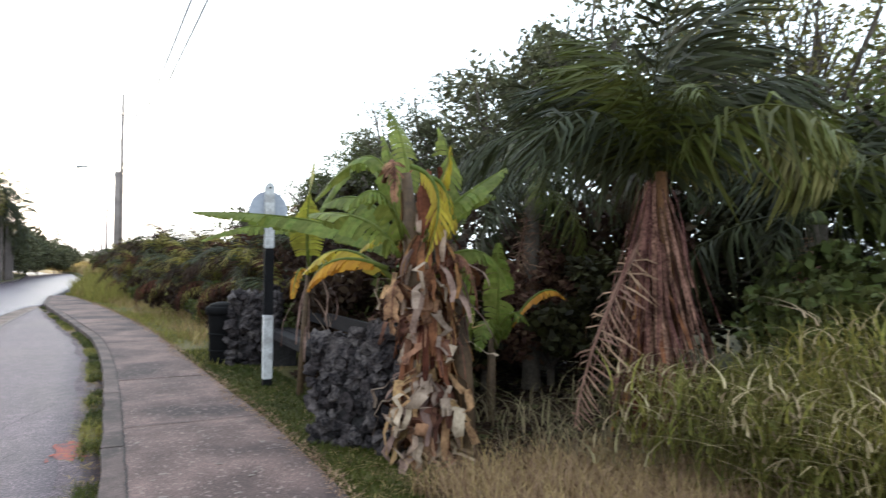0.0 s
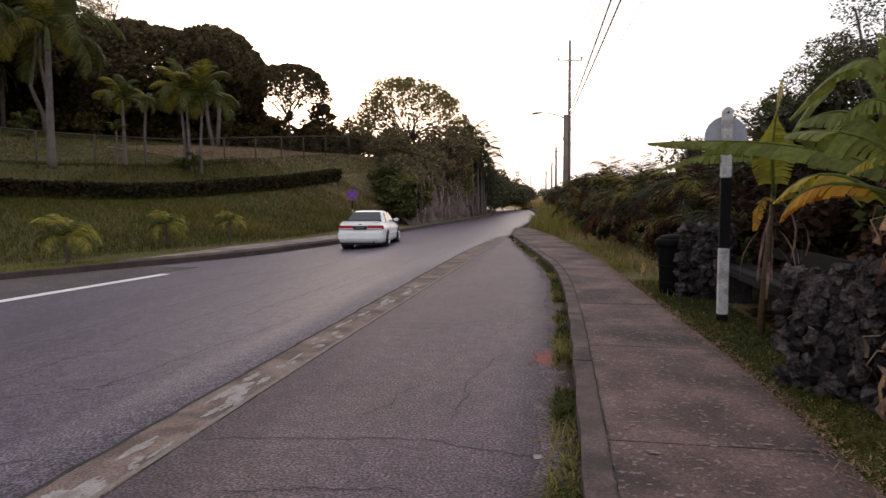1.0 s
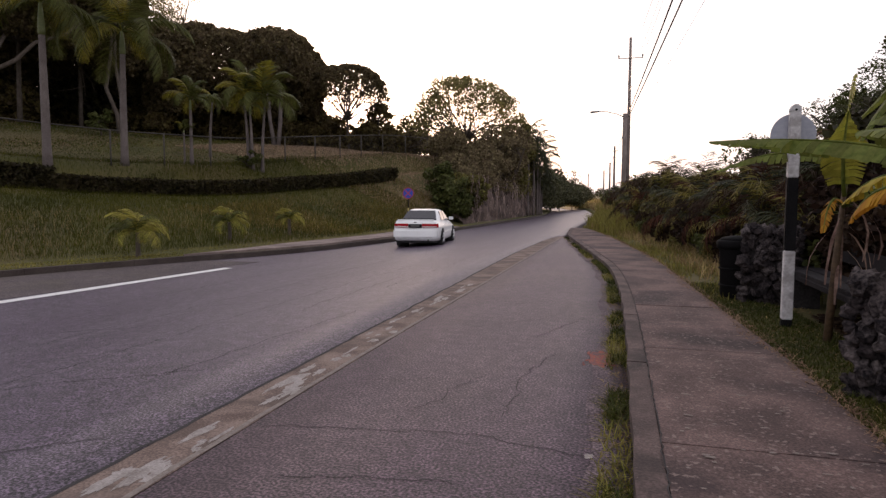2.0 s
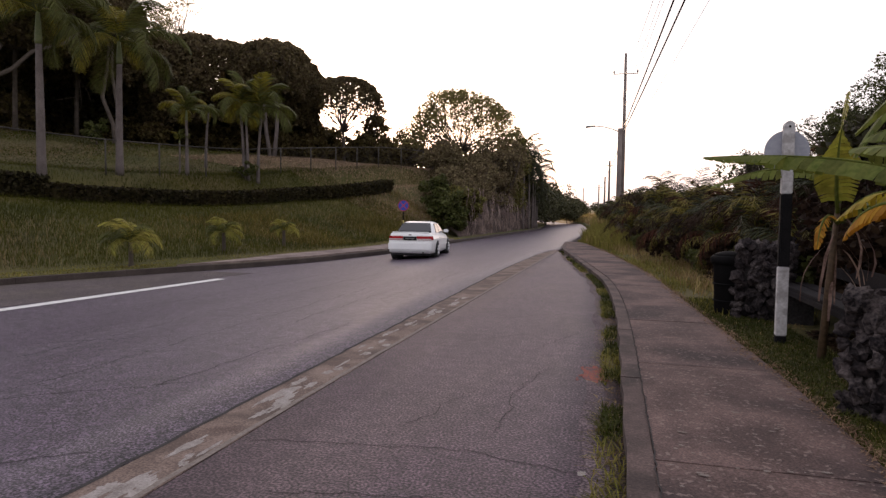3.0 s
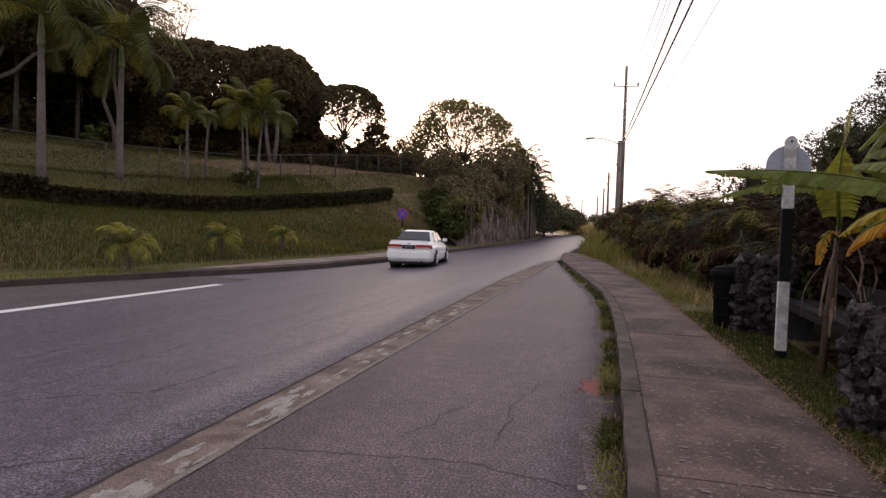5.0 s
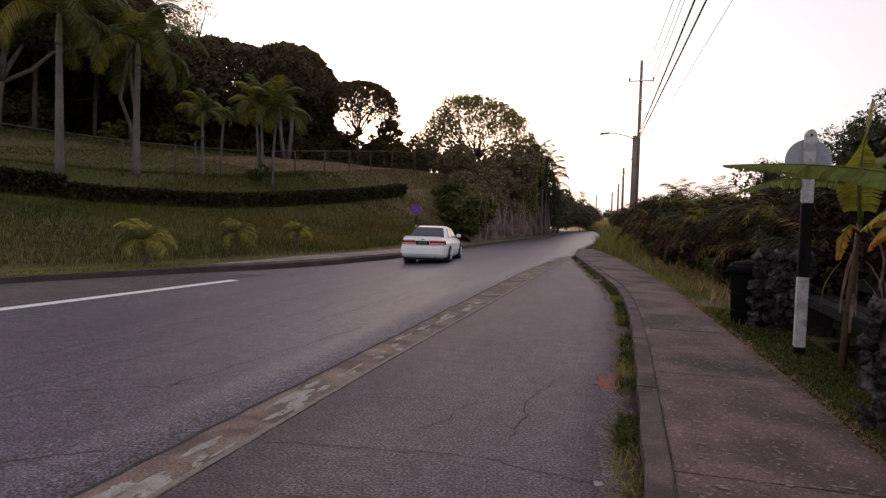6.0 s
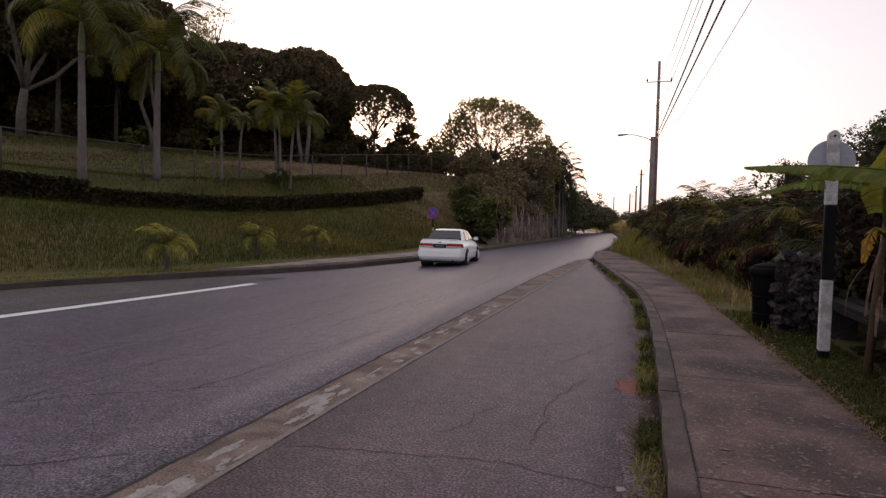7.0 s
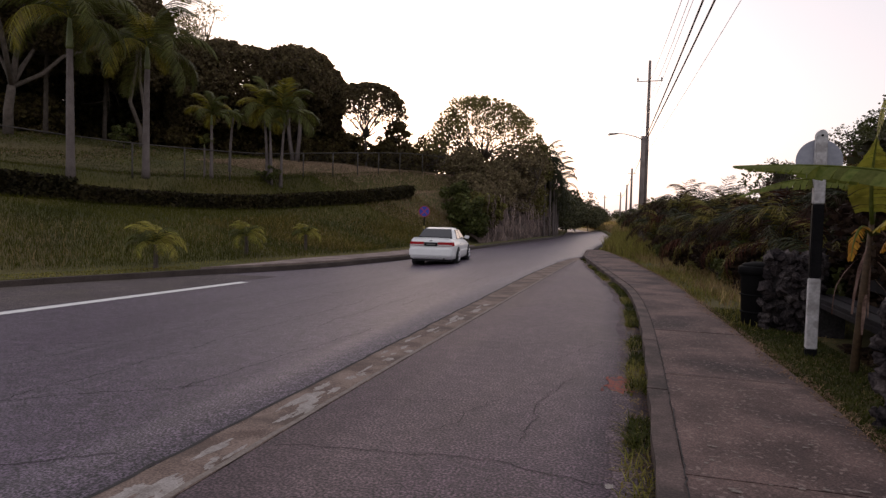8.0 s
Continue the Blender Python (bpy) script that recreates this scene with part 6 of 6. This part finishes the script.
grass_patch("tall_grass", "tall green grass along the far verge", 12000, 618, wr(0.3, 9), (56, 130), 1.1, GRASS_REED, 0.03, 0.5, k=3, keep=0.15)

# ---- the white saloon car ----
CAR_WHITE = material("car_paint", (0.80, 0.81, 0.80), (0.86, 0.87, 0.86), 0.22, 0.5, 4, 0)
GLASS_DARK = material("tinted_glass", (0.012, 0.013, 0.016), (0.022, 0.024, 0.03), 0.06, 1, 5, 0)
TYRE = material("tyre_rubber", (0.012, 0.012, 0.012), (0.025, 0.025, 0.025), 0.85, 6, 60, 0.3)
RIM = material("alloy_rim", (0.55, 0.55, 0.56), (0.68, 0.68, 0.69), 0.35, 6, 60, 0, metal=0.7)
LAMP_RED = material("lamp_red", (0.32, 0.008, 0.012), (0.42, 0.015, 0.02), 0.15, 6, 40, 0)
LAMP_CLEAR = material("lamp_clear", (0.6, 0.6, 0.58), (0.7, 0.7, 0.68), 0.1, 6, 40, 0)


def saloon_car(at, turn):
    car = thing("car", "white four-door saloon car with five-spoke alloy wheels", "car", at, turn=turn)
    # body: stations along the length with half width, underside, waist, top and half width of the top
    st = ((-2.37, 0.76, 0.34, 0.66, 0.90, 0.66), (-2.33, 0.81, 0.27, 0.70, 0.985, 0.70), (-2.22, 0.845, 0.23, 0.73, 1.01, 0.72), (-1.95, 0.865, 0.21, 0.74, 1.0, 0.73), (-1.5, 0.88, 0.20, 0.74, 0.985, 0.74), (-0.7, 0.885, 0.19, 0.72, 0.955, 0.75), (0.2, 0.885, 0.19, 0.70, 0.935, 0.75), (0.95, 0.885, 0.19, 0.69, 0.915, 0.74), (1.4, 0.88, 0.20, 0.66, 0.865, 0.70), (1.9, 0.855, 0.21, 0.60, 0.785, 0.64), (2.2, 0.79, 0.23, 0.54, 0.70, 0.56), (2.33, 0.69, 0.30, 0.48, 0.60, 0.48))
    v, f = [], []
    for y, w, zb, zw, zt, wt in st:
        half = [(0, zb), (w * 0.84, zb), (w * 0.97, zb + 0.05), (w * 0.985, zb + 0.2), (w, zw - 0.12), (w, zw), (w * 0.985, zw + 0.05), (w * 0.5 + wt * 0.48, zt - 0.035), (wt, zt), (wt * 0.5, zt + 0.015), (0, zt + 0.02)]
        v += [(x, y, z) for x, z in half] + [(-x, y, z) for x, z in half[-2:0:-1]]
    n = 20
    for i in range(len(st) - 1):
        f += [[i * n + k, i * n + (k + 1) % n, (i + 1) * n + (k + 1) % n, (i + 1) * n + k] for k in range(n)]
    f += [list(range(n))[::-1], [(len(st) - 1) * n + k for k in range(n)]]
    child("body", mesh_from("body", v, f, CAR_WHITE, True), car)
    # cabin: rounded rings from waist to roof
    cv, cf = [], []
    levels = ((0.93, -1.66, 1.05, 0.755, 0.77), (1.10, -1.38, 0.74, 0.715, 0.725), (1.25, -1.12, 0.44, 0.655, 0.665), (1.345, -0.93, 0.22, 0.60, 0.61), (1.395, -0.74, 0.02, 0.53, 0.54), (1.415, -0.5, -0.2, 0.40, 0.40))
    for z, yb, yf, wb, wf in levels:
        ring_ = []
        for k in range(20):
            a = 2 * math.pi * (k + 0.5) / 20
            cx, cy_ = math.cos(a), math.sin(a)
            sx, sy = math.copysign(abs(cx) ** 0.35, cx), math.copysign(abs(cy_) ** 0.35, cy_)
            w = (wb + wf) / 2 + (wf - wb) / 2 * sy
            ring_.append((sx * w, (yb + yf) / 2 + sy * (yf - yb) / 2, z))
        cv += ring_
    for j in range(len(levels) - 1):
        cf += [[j * 20 + k, j * 20 + (k + 1) % 20, (j + 1) * 20 + (k + 1) % 20, (j + 1) * 20 + k] for k in range(20)]
    cf.append([(len(levels) - 1) * 20 + k for k in range(20)])
    child("cabin", mesh_from("cabin", cv, cf, CAR_WHITE, True), car)
    child("spoiler", bevelled(mesh_from("spoiler", *box(-0.70, -2.33, 1.005, 0.70, -2.18, 1.045), CAR_WHITE), 0.018), car)
    child("badge", bevelled(mesh_from("badge", *box(-0.05, -2.385, 0.915, 0.05, -2.355, 0.955), GALV), 0.008), car)
    child("exhaust", join_data("exhaust", [tube([(0.5, -2.42, 0.27), (0.5, -2.1, 0.27)], [0.035, 0.035], 10)], GALV), car)

    def pane(name, quad, push):
        p = [Vector(q) + Vector(push) for q in quad]
        c = sum(p, Vector()) / 4
        child(name, bevelled(mesh_from(name, p + [q - Vector(push) * 2 for q in p], [[0, 1, 2, 3], [7, 6, 5, 4], [0, 4, 5, 1], [1, 5, 6, 2], [2, 6, 7, 3], [3, 7, 4, 0]], GLASS_DARK), 0.004, 1), car)
    pane("rear_window", [(-0.66, -1.53, 1.03), (0.66, -1.53, 1.03), (0.53, -0.98, 1.335), (-0.53, -0.98, 1.335)], (0, -0.03, 0.03))
    pane("windscreen", [(-0.67, 0.90, 1.0), (0.67, 0.90, 1.0), (0.53, 0.26, 1.335), (-0.53, 0.26, 1.335)], (0, 0.03, 0.03))
    for s in (-1, 1):
        pane("side_window", [(s * 0.748, -1.02, 0.985), (s * 0.750, -0.36, 0.98), (s * 0.618, -0.33, 1.325), (s * 0.618, -0.80, 1.325)], (s * 0.02, 0, 0.006))
        pane("side_window", [(s * 0.752, -0.28, 0.98), (s * 0.757, 0.62, 0.975), (s * 0.622, 0.08, 1.325), (s * 0.620, -0.26, 1.325)], (s * 0.02, 0, 0.006))
        plan = ((0.27, -2.41), (0.70, -2.405), (0.81, -2.37), (0.872, -2.16), (0.78, -2.16), (0.27, -2.22))
        prism = lambda z0, z1, push, pts: ([(s_ * x * (1 if z < 0.8 else 0.97), y + push, z) for z in (z0, z1) for x, y in pts for s_ in (s,)], [list(range(len(pts)))[::-1], list(range(len(pts), 2 * len(pts)))] + [[k, (k + 1) % len(pts), len(pts) + (k + 1) % len(pts), len(pts) + k] for k in range(len(pts))])
        lamp = child("tail_lamp", bevelled(mesh_from("tail_lamp", *prism(0.745, 0.89, 0.0, plan), LAMP_RED), 0.01), car, "wide red tail lamp wrapping round the corner")
        child("clear_strip", mesh_from("clear_strip", *prism(0.762, 0.792, -0.006, plan[:3] + plan[4:]), LAMP_CLEAR), lamp, "pale reversing strip")
        child("headlamp", bevelled(mesh_from("headlamp", *box(sorted((s * 0.42, s * 0.74))[0], 2.1, 0.58, sorted((s * 0.42, s * 0.74))[1], 2.30, 0.68), LAMP_CLEAR), 0.02), car)
        child("mirror", bevelled(mesh_from("mirror", *box(sorted((s * 0.80, s * 1.0))[0], 0.62, 0.95, sorted((s * 0.80, s * 1.0))[1], 0.74, 1.08), CAR_WHITE), 0.03), car)
        child("side_trim", mesh_from("side_trim", *box(sorted((s * 0.88, s * 0.905))[0], -1.0, 0.49, sorted((s * 0.88, s * 0.905))[1], 1.0, 0.53), CAR_WHITE), car)
        for y in (-0.85, 0.1):
            child("door_handle", bevelled(mesh_from("door_handle", *box(sorted((s * 0.875, s * 0.91))[0], y - 0.1, 0.78, sorted((s * 0.875, s * 0.91))[1], y + 0.08, 0.815), CAR_WHITE), 0.008), car)
        for y in (-1.35, 1.32):
            # Black disc stands for the shaded arch opening; the body is uncut.
            child("wheel_arch", join_data("wheel_arch", [tube([(s * 0.5, y, 0.33), (s * 0.895, y, 0.33)], [0.37, 0.37], 28)], TYRE), car)
            x0, x1 = s * 0.70, s * 0.905
            wheel = child("wheel", join_data("wheel", [tube([(x0, y, 0.315), (x0 + s * 0.02, y, 0.315), (x1 - s * 0.02, y, 0.315), (x1, y, 0.315)], [0.29, 0.315, 0.315, 0.29], 28)], TYRE), car, "black rubber tyre")
            child("rim", join_data("rim", [tube([(x1 - s * 0.03, y, 0.315), (x1 + s * 0.004, y, 0.315)], [0.215, 0.215], 24)], BLACK_PAINT), wheel)
            for k in range(5):
                a = k * 2 * math.pi / 5 + 0.3
                child("spoke", join_data("spoke", [tube([(x1 + s * 0.012, y, 0.315), (x1 + s * 0.008, y + 0.2 * math.cos(a), 0.315 + 0.2 * math.sin(a))], [0.05, 0.035], 6)], RIM), wheel)
    child("bumper", bevelled(mesh_from("bumper", *box(-0.83, -2.45, 0.33, 0.83, -2.2, 0.685), CAR_WHITE), 0.06), car)
    child("number_plate", mesh_from("number_plate", *box(-0.25, -2.415, 0.735, 0.25, -2.36, 0.875), BLACK_PAINT), car, "dark number plate with plain bar")
    child("plate_bar", mesh_from("plate_bar", *box(-0.17, -2.421, 0.785, 0.17, -2.417, 0.825), GALV), car)
    child("underside", mesh_from("underside", *box(-0.74, -2.2, 0.16, 0.74, 2.1, 0.24), TYRE), car)
    return car


saloon_car((-7.52, 25.35, float(road_z(-7.52, 25.35)) + 0.005), 6.0)
